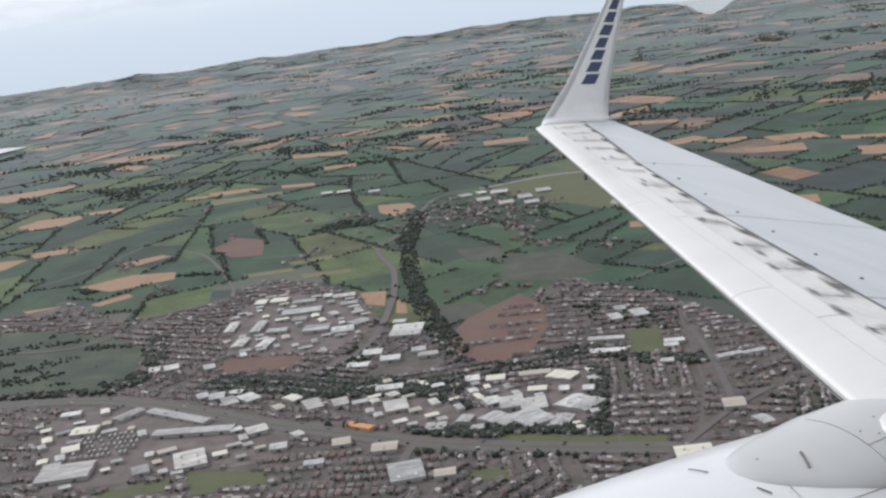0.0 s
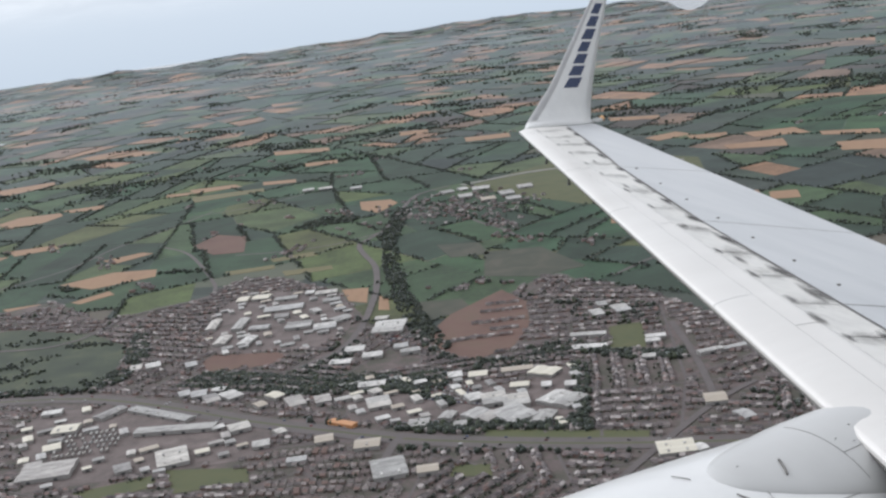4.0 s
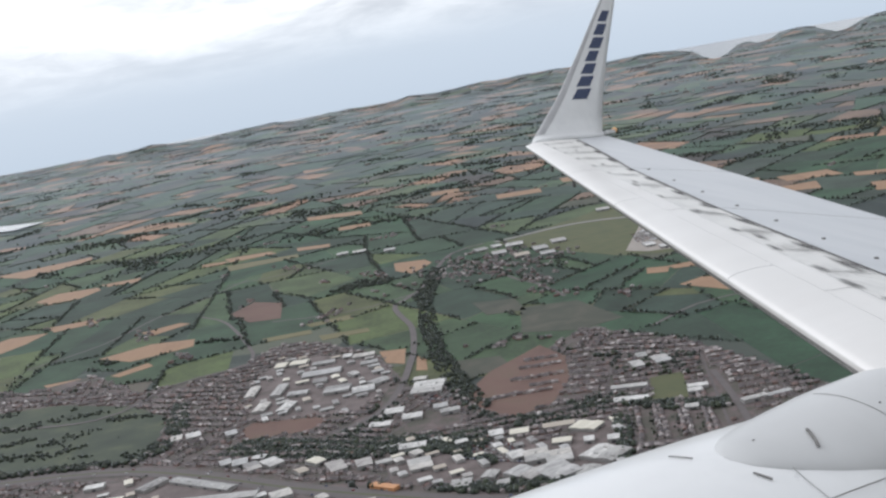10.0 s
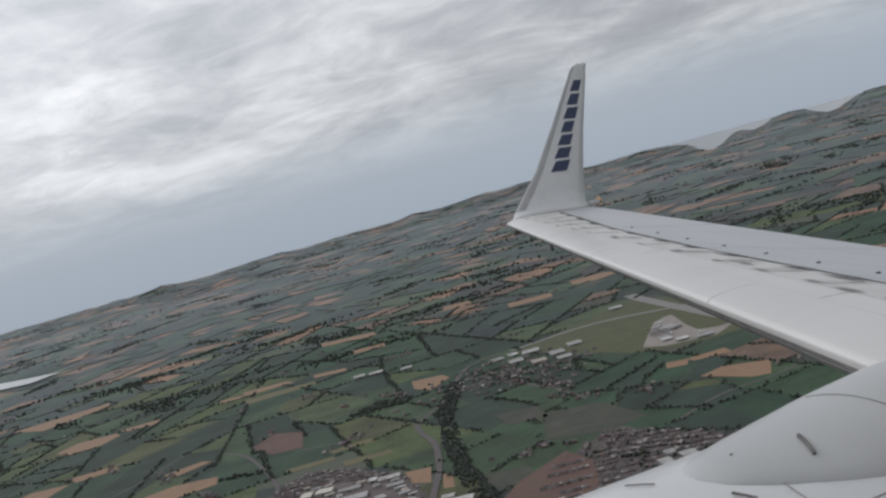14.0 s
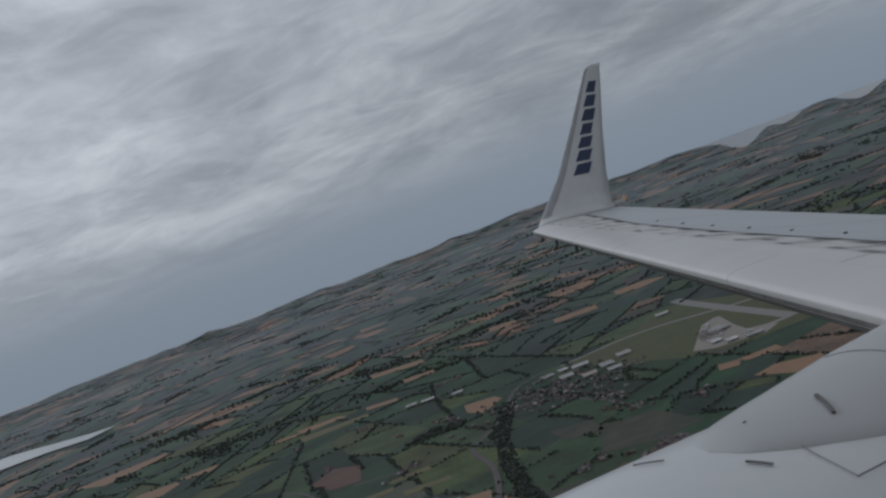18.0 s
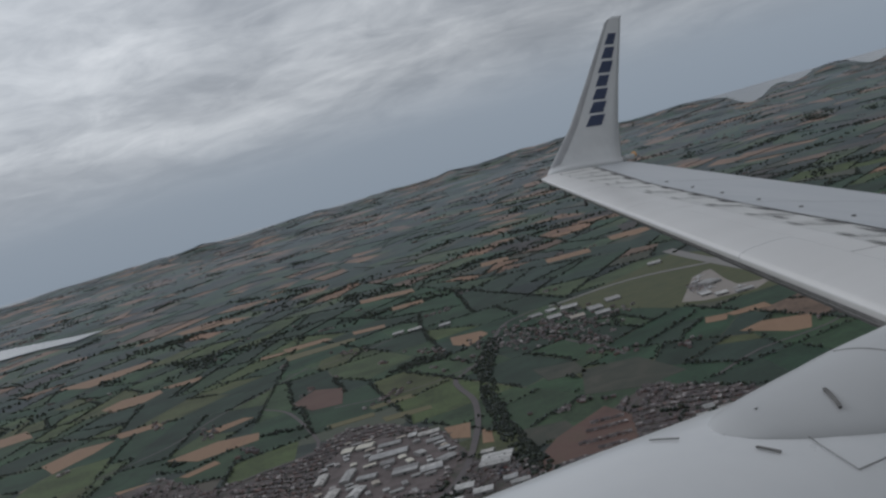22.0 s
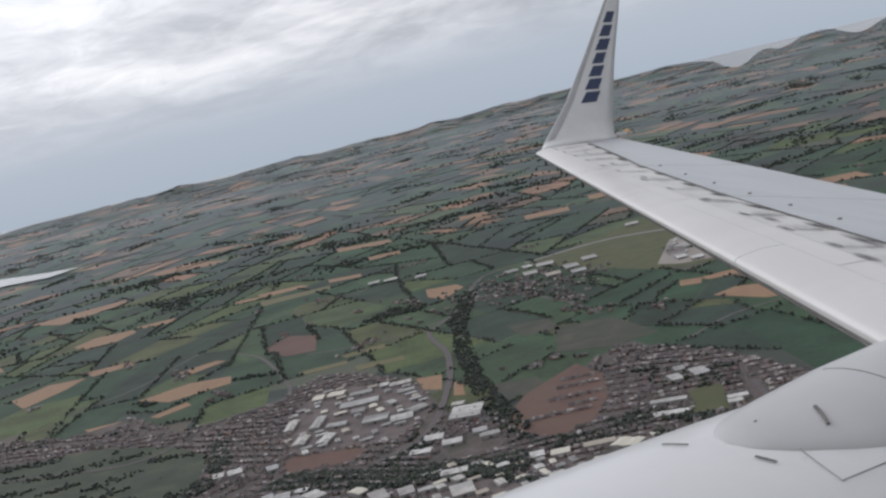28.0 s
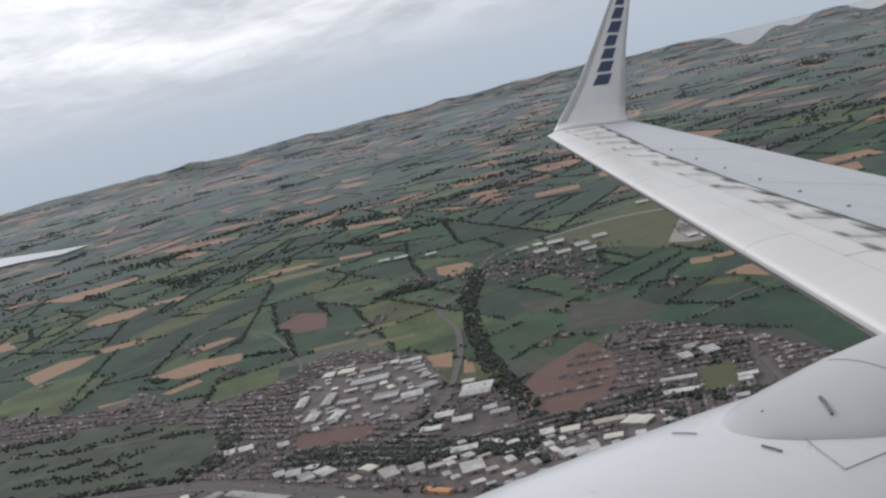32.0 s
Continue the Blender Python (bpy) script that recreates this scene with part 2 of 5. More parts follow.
M_PAINT = material("white_aircraft_paint", [(0.60, 0.60, 0.60), (0.66, 0.66, 0.655), (0.69, 0.69, 0.685)], 0.9, 9, 0.32, bump=0.0006, coat=0.25)
M_WINGSKIN = material("weathered_grey_wing_paint", [(0.43, 0.44, 0.455), (0.49, 0.50, 0.515), (0.54, 0.545, 0.555)], 0.8, 9, 0.38, bump=0.0006, stretch=(0.5, 2.2, 1))
M_GREASY = material("grease_streaked_wing_paint", [(0.71, 0.685, 0.65), (0.68, 0.66, 0.63), (0.65, 0.635, 0.605), (0.59, 0.575, 0.55), (0.47, 0.455, 0.435)], 1.6, 5, 0.42, stretch=(1.0, 1.3, 1))
M_LEADING = material("bright_leading_edge_metal", [(0.635, 0.612, 0.585), (0.71, 0.69, 0.665)], 0.7, 9, 0.34, metal=0.15, stretch=(2, 0.5, 1))
M_GREYPAINT = material("light_grey_fairing_paint", [(0.44, 0.44, 0.435), (0.49, 0.49, 0.485)], 0.9, 8, 0.4, coat=0.15)
M_SEAL = material("dark_sealant", [(0.055, 0.052, 0.05), (0.13, 0.125, 0.12)], 5, 6, 0.8)
M_STAIN = material("sooty_hinge_grease", [(0.10, 0.095, 0.09), (0.24, 0.23, 0.22)], 6, 6, 0.8)
M_SMUDGE = material("grey_grease_smudge", [(0.17, 0.165, 0.16), (0.30, 0.295, 0.29), (0.40, 0.395, 0.39)], 5, 5, 0.7)
M_NAVY = material("navy_blue_livery_paint", [(0.018, 0.032, 0.085), (0.025, 0.042, 0.105)], 4, 6, 0.4)
M_EDGE = material("grey_metal_edge", [(0.34, 0.34, 0.345), (0.42, 0.42, 0.42)], 3, 6, 0.35, metal=0.3)
M_LENS = material("amber_light_lens", [(0.75, 0.42, 0.18), (0.85, 0.5, 0.22)], 8, 4, 0.2)


def mosaic(m, cell, palette):
    """Breaks a land material up into far-off fields with dark hedges between them."""
    t = m.node_tree
    c = t.nodes.new("ShaderNodeTexCoord").outputs["Object"]
    mp = t.nodes.new("ShaderNodeMapping")
    mp.inputs["Rotation"].default_value = (0, 0, 0.5)
    mp.inputs["Scale"].default_value = (1.0 / cell, 0.75 / cell, 0)
    t.links.new(c, mp.inputs[0])
    near = t.nodes.new("ShaderNodeTexVoronoi")
    edge = t.nodes.new("ShaderNodeTexVoronoi")
    edge.feature = "DISTANCE_TO_EDGE"
    for n in (near, edge):
        n.inputs["Scale"].default_value = 1.0
        n.inputs["Randomness"].default_value = 0.85
        t.links.new(mp.outputs[0], n.inputs["Vector"])
    pick = t.nodes.new("ShaderNodeSeparateColor")
    t.links.new(near.outputs["Color"], pick.inputs[0])
    n = len(palette)
    field = ramp_node(t, pick.outputs[0], [(i / n, col) for i, col in enumerate(palette)], True)
    b = t.nodes["Principled BSDF"]
    grass = b.inputs["Base Color"].links[0].from_socket
    cover = mix_node(t, 0.35, field, grass)
    hedge = math_node(t, "GREATER_THAN", edge.outputs["Distance"], 0.055)
    t.links.new(mix_node(t, hedge, (0.030, 0.040, 0.034), cover), b.inputs["Base Color"])


mosaic(M_LAND, 95.0, [(0.052, 0.068, 0.056), (0.075, 0.094, 0.064), (0.040, 0.052, 0.046), (0.092, 0.104, 0.072), (0.215, 0.150, 0.105), (0.056, 0.080, 0.062), (0.045, 0.060, 0.055), (0.120, 0.100, 0.080), (0.062, 0.078, 0.064), (0.160, 0.125, 0.090)])


# ---- building helpers ----
def part(name, bm, mat, parent=None, label="", smooth=False):
    me = bpy.data.meshes.new(name)
    bm.to_mesh(me)
    bm.free()
    if smooth:
        me.shade_smooth()
    me.materials.append(mat)
    ob = new(name, me)
    ob.parent = parent
    return tagged(ob, label=label)


def mesh_ob(name, verts, faces, mat, parent=None):
    me = bpy.data.meshes.new(name)
    me.from_pydata([tuple(v) for v in verts], [], faces)
    me.materials.append(mat)
    ob = new(name, me)
    ob.parent = parent
    return ob


def thing(name, m, label, category, group="", kind=""):
    e = new(name)
    e.matrix_world = m
    e.empty_display_size = 0.1
    return tagged(e, label, category, group, kind)


def box(bm, x0, x1, y0, y1, z0, z1, bevel=0.0):
    r = bmesh.ops.create_cube(bm, size=1)
    for v in r["verts"]:
        v.co = Vector(((x0 + x1) / 2 + v.co.x * (x1 - x0), (y0 + y1) / 2 + v.co.y * (y1 - y0), (z0 + z1) / 2 + v.co.z * (z1 - z0)))
    if bevel:
        es = list({e for v in r["verts"] for e in v.link_edges})
        bmesh.ops.bevel(bm, geom=es, offset=bevel, segments=2, affect="EDGES")
    return bm


def slab(points, z, thick):
    """A flat sheet with thickness over a polygon."""
    bm = bmesh.new()
    f = bm.faces.new([bm.verts.new((x, y, z)) for x, y in points])
    f.normal_update()
    if f.normal.z < 0:
        f.normal_flip()
    r = bmesh.ops.extrude_face_region(bm, geom=[f])
    for v in r["geom"]:
        if isinstance(v, bmesh.types.BMVert):
            v.co.z -= thick
    bmesh.ops.recalc_face_normals(bm, faces=bm.faces)
    return bm


def smooth_line(points, step=12.0):
    """A rounded line through the points (Catmull-Rom)."""
    pts = [Vector((*q, 0)) for q in points]
    pts = [2 * pts[0] - pts[1]] + pts + [2 * pts[-1] - pts[-2]]
    out = []
    for a, b, c, d in zip(pts, pts[1:], pts[2:], pts[3:]):
        n = max(2, int((c - b).length / step))
        for i in range(n):
            s = i / n
            out.append(0.5 * (2 * b + (c - a) * s + (2 * a - 5 * b + 4 * c - d) * s * s + (3 * b - a - 3 * c + d) * s ** 3))
    return out + [pts[-2]]


def ribbon(points, width, z):
    line = smooth_line(points)
    bm = bmesh.new()
    left, right = [], []
    for i, q in enumerate(line):
        way = (line[min(i + 1, len(line) - 1)] - line[max(i - 1, 0)]).normalized()
        side = Vector((-way.y, way.x, 0)) * width / 2
        left.append(bm.verts.new(q + side + Vector((0, 0, z))))
        right.append(bm.verts.new(q - side + Vector((0, 0, z))))
    for i in range(len(line) - 1):
        bm.faces.new((left[i], right[i], right[i + 1], left[i + 1]))
    return bm


def inside(x, y, poly):
    hit = False
    j = len(poly) - 1
    for i in range(len(poly)):
        (xi, yi), (xj, yj) = poly[i], poly[j]
        if (yi > y) != (yj > y) and x < (xj - xi) * (y - yi) / (yj - yi) + xi:
            hit = not hit
        j = i
    return hit


def line_gap(x, y, line):
    best = 1e9
    for a, b in zip(line, line[1:]):
        dx, dy = b[0] - a[0], b[1] - a[1]
        s = max(0.0, min(1.0, ((x - a[0]) * dx + (y - a[1]) * dy) / (dx * dx + dy * dy + 1e-9)))
        best = min(best, math.hypot(x - a[0] - s * dx, y - a[1] - s * dy))
    return best


# ---- the land ----
def coast(az):
    """How far the land reaches in the compass direction az (radians, to the right of straight ahead)."""
    r = 4690 + 110 * math.sin(5 * az + 0.6) + 70 * math.sin(13 * az + 1.0) + 110 * noise.noise((az * 30, 0, 0)) + 70 * noise.noise((az * 90, 3, 0))
    # bays
    r -= 1350 * math.exp(-((az - 0.262) / 0.020) ** 2) + 700 * math.exp(-((az - 0.30) / 0.012) ** 2) + 900 * math.exp(-((az - 0.36) / 0.018) ** 2)
    return min(4960, r)


def relief(x, y):
    """Low hills towards the coast."""
    r = math.hypot(x, y)
    s = max(0.0, min(1.0, (r - 2300) / 1900))
    s = s * s * (3 - 2 * s)
    if s == 0:
        return 0.0
    shore = max(0.0, min(1.0, (coast(math.atan2(x, y)) - r) / 420))
    az = math.atan2(x, y)
    ridge = 8 + 17 * noise.noise((az * 21, 2, 6)) + 9 * noise.noise((az * 55, 7, 1))
    low = 5 + 15 * noise.noise((x / 560, y / 560, 4)) + 6 * noise.noise((x / 240, y / 240, 9))
    return s * max(0.0, (0.25 + 0.75 * shore) * low + max(0.0, ridge) * max(0.0, min(1.0, (r - 3700) / 600)) * (0.45 + 0.55 * shore))


ground = thing("ground", Matrix.Identity(4), "patchwork of hedged green and golden fields reaching the coast", "ground", kind="structure")
bm = bmesh.new()
rings = []
for k in range(48):
    rings.append([bm.verts.new((math.sin(a) * coast(a) * s, math.cos(a) * coast(a) * s, relief(math.sin(a) * coast(a) * s, math.cos(a) * coast(a) * s))) for a in [2 * math.pi * i / 720 for i in range(720)] for s in [(k + 1) / 48]])
centre = bm.verts.new((0, 0, 0))
for i in range(720):
    j = (i + 1) % 720
    bm.faces.new((centre, rings[0][j], rings[0][i]))
    for a, b in zip(rings, rings[1:]):
        bm.faces.new((a[i], a[j], b[j], b[i]))
bmesh.ops.recalc_face_normals(bm, faces=bm.faces)
part("land_sheet", bm, M_LAND, ground)

bm = bmesh.new()
bmesh.ops.create_circle(bm, cap_ends=True, radius=4990, segments=360)
for v in bm.verts:
    v.co.z = -3.0
tagged(part("sea", bm, M_SEA), "flat grey hazy sea beyond the coast", "sea", kind="structure")

# the town's edge, its roads and green belts
TOWN = [(-355.9, 754.0), (-248.0, 686.6), (-211.4, 699.3), (-170.0, 635.1), (-139.6, 638.9), (-113.7, 656.2), (-94.4, 688.6), (-69.5, 670.5), (-38.7, 624.3), (-20.4, 545.9), (10.4, 512.7), (41.1, 558.1), (71.6, 593.7), (111.5, 534.7), (140.7, 444.4), (158.0, 361.6), (175.1, 285.7), (117.7, 222.7), (16.0, 247.9), (-113.8, 285.5), (-245.7, 399.2)]
MOTORWAY = [(-291.6, 528.8), (-216.6, 513.3), (-176.1, 504.3), (-143.5, 492.5), (-107.4, 467.3), (-69.0, 433.8), (-33.3, 407.2), (-1.2, 385.7), (50.2, 362.0), (101.2, 343.9), (162.6, 321.7)]
VALLEY_ROAD = [(43.3, 915.2), (17.9, 898.0), (3.2, 844.2), (-12.1, 770.0), (-27.0, 742.2), (-24.8, 710.0), (-17.7, 669.4), (-17.4, 617.3), (-20.2, 583.0), (-25.8, 540.1), (-35.8, 508.6), (-55.1, 492.0)]
LINK_ROAD = [(-10.9, 392.2), (-14.0, 384.6), (-19.1, 363.7)]
BRIDGE_ROAD = [(118.2, 396.6), (99.7, 382.5), (72.3, 352.0), (55.0, 331.2)]
HILL_ROAD = [(108.6, 480.7), (105.9, 434.2), (99.7, 382.5)]
AVENUE = [(-269.5, 620.6), (-183.5, 591.0), (-151.4, 635.1), (-112.9, 650.3)]
roads = []
LANES = (([(-112.9, 650.3), (-111.6, 677.4), (-142.3, 785.3), (-169.0, 830.9)], 'lane'), ([(-12.1, 770.0), (-41.9, 751.7), (-75.0, 751.1), (-109.2, 762.4)], 'lane'), ([(42.5, 844.3), (48.4, 768.9), (62.7, 727.2), (73.8, 676.1)], 'lane'),
         ([(103.0, 572.3), (132.6, 599.0), (172.2, 609.8), (207.0, 639.7)], 'lane'), ([(-269.1, 753.8), (-228.2, 794.2), (-205.7, 853.0), (-176.5, 900.3), (-148.8, 956.2)], 'lane'), ([(-76.1, 979.7), (-111.4, 951.5), (-165.4, 943.8)], 'lane'))
for name, line, width, label in (
        ("motorway", MOTORWAY, 9.5, "wide worn asphalt dual carriageway curving through the town"),
        ("road", VALLEY_ROAD, 3.6, "pale asphalt road following the wooded valley to the airport"),
        ("road", LINK_ROAD, 3.2, "short asphalt link road crossing the dual carriageway"),
        ("road", BRIDGE_ROAD, 2.8, "asphalt town road climbing between the terraces"),
        ("road", HILL_ROAD, 2.8, "asphalt hill road between housing estates"),
        ("road", AVENUE, 2.6, "narrow asphalt road along the edge of the town")):
    roads.append(([(q.x, q.y) for q in smooth_line(line)], width))
    ob = tagged(part(name, ribbon(line, width, 0.35 + 0.03 * len(roads)), M_ROAD), label, "road", kind="structure")
for line, name in LANES:
    tagged(part(name, ribbon(line, 2.4, 0.22), M_ROAD), "narrow winding country lane between hedges", "lane", kind="structure")
ob = tagged(part("median_strip", ribbon(MOTORWAY, 1.2, 0.395), M_LAWN), "grass median between the two carriageways", "verge", kind="structure")
ob = part("town_ground", slab(TOWN, 0.20, 0.15), M_TOWN, ground)

# ---- named open spaces ----
SPACES = []


def space(name, points, mat, label, z=0.28):
    SPACES.append(points)
    tops = [relief(*q) for q in points]
    bm = slab(points, z, 0.12)
    if max(tops) > 0:
        for v in bm.verts:
            v.co.z += relief(v.co.x, v.co.y) + 2.6
    return tagged(part(name, bm, mat, ground), label)


space("park", [(-301.3, 654.6), (-214.5, 638.9), (-166.3, 604.6), (-141.7, 569.9), (-137.8, 524.1), (-146.4, 504.8), (-178.8, 514.0), (-255.5, 541.2)], M_PARK, "green park with rows of trees")
space("bare_field", [(-98.4, 524.1), (-94.7, 532.5), (-64.8, 522.4), (-57.9, 515.7), (-66.0, 504.6), (-93.7, 504.6)], M_SOIL, "reddish brown cleared field")
space("building_site", [(5.3, 515.4), (17.7, 543.1), (45.8, 575.2), (54.8, 545.5), (51.0, 507.6), (39.8, 478.0), (21.9, 467.4), (8.8, 486.3)], M_SOIL, "brown earth building site with new houses")
space("lawn", [(-94.2, 394.8), (-64.2, 385.6), (-62.5, 372.4), (-87.6, 372.3)], M_LAWN, "bright yellow-green playing field")
space("lawn", [(-124.9, 386.0), (-97.6, 391.5), (-94.8, 381.4), (-116.6, 375.3)], M_LAWN, "strip of mown grass")
space("lawn", [(19.0, 388.0), (71.6, 365.0), (69.6, 356.4), (18.0, 378.5)], M_LAWN, "long grass bank beside the road")
space("lawn", [(82.9, 343.3), (104.2, 336.9), (96.4, 324.2), (81.2, 331.3)], M_LAWN, "green playing field beside the road")
space("lawn", [(82.9, 486.5), (97.8, 486.6), (91.0, 452.1), (76.8, 454.3)], M_LAWN, "school playing field")
space("lawn", [(5.1, 360.9), (17.8, 357.3), (17.2, 347.7), (4.1, 351.9)], M_LAWN, "small town green")
space("estate_yard", [(-100.1, 553.1), (-102.6, 618.7), (-90.8, 652.0), (-38.7, 624.3), (-28.9, 578.1), (-31.3, 543.0), (-46.5, 519.4), (-59.6, 522.9), (-93.5, 533.4)], M_YARD, "concrete yards of the industrial estate", 0.24)
space("estate_yard", [(-166.1, 469.1), (-155.8, 483.4), (-122.7, 474.1), (-59.1, 419.6), (-61.0, 393.8), (-94.7, 392.8), (-144.4, 393.3)], M_YARD, "concrete yards beside the dual carriageway", 0.24)
space("estate_yard", [(-34.6, 461.6), (-15.9, 462.2), (36.1, 428.9), (62.4, 447.5), (52.0, 382.2), (39.9, 381.2), (-6.5, 400.8), (-29.3, 416.9)], M_YARD, "concrete yards of the works", 0.24)

# ripe fields
def ripe(*fields_):
    for pts in fields_:
        space("ripe_field", pts, M_GOLD, "golden ripe grain field", 0.16)


ripe([(-28.1, 902.6), (-4.1, 893.5), (1.1, 874.1), (-14.5, 843.8), (-26.6, 866.8)],
     [(-36.3, 625.0), (-21.7, 620.9), (-22.6, 589.2), (-32.1, 597.6)],
     [(-16.0, 600.7), (-11.4, 589.9), (-11.3, 568.3), (-16.9, 571.5)],
     [(-352.8, 1053.2), (-340.1, 1079.5), (-302.2, 1073.0), (-294.8, 1054.5), (-305.5, 1027.4), (-333.1, 1020.2)],
     [(-303.2, 1085.4), (-264.8, 1085.0), (-260.0, 1060.6), (-290.5, 1066.0)],
     [(-342.6, 857.8), (-323.4, 887.2), (-291.6, 879.8), (-299.4, 850.9), (-319.9, 816.2)])
ripe([(-298.6, 903.5), (-263.7, 902.6), (-254.9, 884.9), (-287.1, 878.8)],
     [(-189.2, 1103.9), (-146.0, 1097.9), (-137.1, 1078.1), (-180.7, 1075.6)],
     [(-119.4, 1088.2), (-87.6, 1075.9), (-86.4, 1057.9), (-116.6, 1066.9)],
     [(-208.3, 1092.7), (-184.0, 1086.6), (-184.0, 1071.1), (-206.3, 1076.1)],
     [(-126.8, 1318.2), (-64.9, 1288.5), (-61.4, 1253.8), (-123.0, 1283.4)],
     [(150.5, 1245.5), (186.1, 1240.6), (204.9, 1210.5), (172.8, 1194.3), (149.1, 1209.1)])
ripe([(226.6, 1201.2), (271.4, 1167.9), (267.4, 1140.2), (223.7, 1172.5)],
     [(223.9, 1025.0), (254.9, 1037.3), (262.7, 1009.8), (229.8, 997.6)],
     [(256.0, 1003.5), (287.2, 991.9), (282.4, 968.2), (254.6, 980.1)],
     [(296.9, 975.8), (337.1, 966.6), (337.2, 928.2), (296.5, 945.0)],
     [(265.1, 925.9), (310.8, 918.8), (302.3, 881.7), (262.8, 903.3)],
     [(343.8, 927.5), (380.8, 900.5), (373.4, 878.1), (338.8, 908.2)])
ripe([(333.8, 867.0), (377.3, 845.0), (393.9, 816.5), (367.8, 796.0), (323.2, 829.6)],
     [(212.9, 732.9), (228.8, 731.1), (226.1, 715.1), (209.9, 717.3)],
     [(232.6, 720.6), (248.7, 714.9), (242.6, 691.4), (226.0, 697.7)],
     [(141.1, 706.0), (166.0, 706.9), (166.1, 690.9), (143.8, 694.6)],
     [(129.8, 711.0), (142.6, 704.9), (138.1, 689.5), (126.4, 694.7)],
     [(135.5, 650.9), (150.8, 659.9), (174.2, 643.4), (164.4, 612.6), (155.4, 616.1)])
ripe([(-86.5, 1180.1), (-52.2, 1173.1), (-50.7, 1148.4), (-82.8, 1154.3)],
     [(14.2, 1337.8), (46.4, 1328.0), (45.6, 1290.4), (14.3, 1299.8)],
     [(78.2, 1205.8), (123.1, 1194.9), (121.3, 1161.6), (77.6, 1171.4)],
     [(-391.9, 1542.6), (-313.2, 1531.2), (-280.8, 1491.3), (-298.9, 1472.3), (-376.5, 1507.7)],
     [(-478.2, 1304.8), (-372.5, 1325.5), (-362.2, 1294.6), (-421.3, 1241.3)],
     [(-481.1, 1049.8), (-424.1, 1056.7), (-402.7, 1011.5), (-450.3, 999.4)])
space("inlet", [(-1452, 2382), (-1175, 2237), (-980, 2175), (-856, 2136), (-765, 2058), (-665, 1971), (-601, 1925), (-632, 1867), (-713, 1910), (-773, 1917), (-867, 1913), (-978, 1847)], M_RIVER, "pale tidal river inlet", 0.3)
for pts in ([(-220.0, 746.9), (-189.0, 763.0), (-159.2, 753.6), (-156.2, 731.5), (-193.9, 720.2)], [(-199.3, 690.4), (-180.2, 707.3), (-174.6, 696.2), (-192.2, 682.9)], [(-242.1, 698.8), (-219.8, 698.7), (-210.4, 688.5), (-226.4, 672.9)], [(-206.2, 809.5), (-180.5, 820.2), (-171.7, 810.6), (-195.0, 791.9)]):
    space("ripe_field", pts, M_GOLD, "golden ripe grain field", 0.18)
for pts in ([(-84.5, 733.6), (-56.0, 737.8), (-53.3, 725.2), (-80.9, 723.4)], [(-110.4, 715.3), (-80.2, 715.2), (-78.7, 704.0), (-107.6, 703.7)], [(-73.8, 693.5), (-43.8, 690.4), (-42.5, 679.6), (-70.8, 679.5)], [(-179.2, 1054.2), (-115.2, 1049.1), (-112.5, 1028.8), (-174.2, 1021.2)]):
    space("crop_strip", pts, M_STRIP, "narrow strip of yellowing crop", 0.16)
for pts in ([(46.1, 667.5), (78.2, 659.8), (93.6, 600.3), (68.3, 591.4), (40.3, 608.3)], [(-0.2, 576.6), (25.2, 569.2), (28.8, 546.1), (6.6, 538.5)], [(20.1, 704.6), (45.3, 695.0), (48.6, 659.4), (26.1, 664.8)]):
    space("ploughed_field", pts, M_DARKFIELD, "dark ploughed field", 0.16)
space("meadow", [(-144.8, 816.2), (-130.7, 846.7), (-107.9, 824.3), (-104.3, 769.3), (-125.7, 775.2)], M_SOIL, "fallow brownish meadow", 0.16)

# ---- the airport ----
space("airfield_grass", [(51.3, 902.7), (110.6, 948.5), (172.0, 1003.1), (198.6, 945.8), (233.8, 887.8), (206.2, 747.5), (156.9, 744.2), (123.8, 765.7)], M_LAWN, "open mown airfield grass", 0.10)
space("apron", [(130.1, 779.0), (155.8, 859.8), (168.9, 871.5), (170.4, 785.6), (187.3, 768.3), (173.9, 752.7), (142.2, 762.6)], M_APRON, "pale concrete aircraft apron", 0.16)
tagged(part("runway", ribbon([(171.5, 1027.1), (177.4, 956.5), (198.8, 772.6)], 10, 0.24), M_RUNWAY), "long straight grey asphalt runway on the airfield", "runway", kind="structure")
tagged(part("runway", ribbon([(52.1, 913.0), (121.7, 929.6), (191.5, 895.1), (222.2, 885.6)], 6, 0.30), M_RUNWAY), "shorter crossing asphalt runway on the airfield", "runway", kind="structure")
tagged(part("taxiway", ribbon([(168.9, 871.5), (167.9, 783.7), (198.6, 774.7)], 7, 0.21), M_APRON), "pale concrete taxiway beside the apron", "taxiway", kind="structure")



def town_free(x, y, gap=3.0):
    for pts in SPACES:
        if inside(x, y, pts):
            return False
    for line, w in roads:
        if line_gap(x, y, line[::3] + [line[-1]]) < w / 2 + gap:
            return False
    return True


# ---- fields by repeated splitting ----
rng = random.Random(4)


def split(poly, n, p):
    """Cut a convex polygon by a line through p with the normal n."""
    a, b = [], []
    for i, q in enumerate(poly):
        r = poly[(i + 1) % len(poly)]
        dq = (q[0] - p[0]) * n[0] + (q[1] - p[1]) * n[1]
        dr = (r[0] - p[0]) * n[0] + (r[1] - p[1]) * n[1]
        (a if dq >= 0 else b).append(q)
        if dq * dr < 0:
            s = dq / (dq - dr)
            c = (q[0] + s * (r[0] - q[0]), q[1] + s * (r[1] - q[1]))
            a.append(c)
            b.append(c)
    return a, b


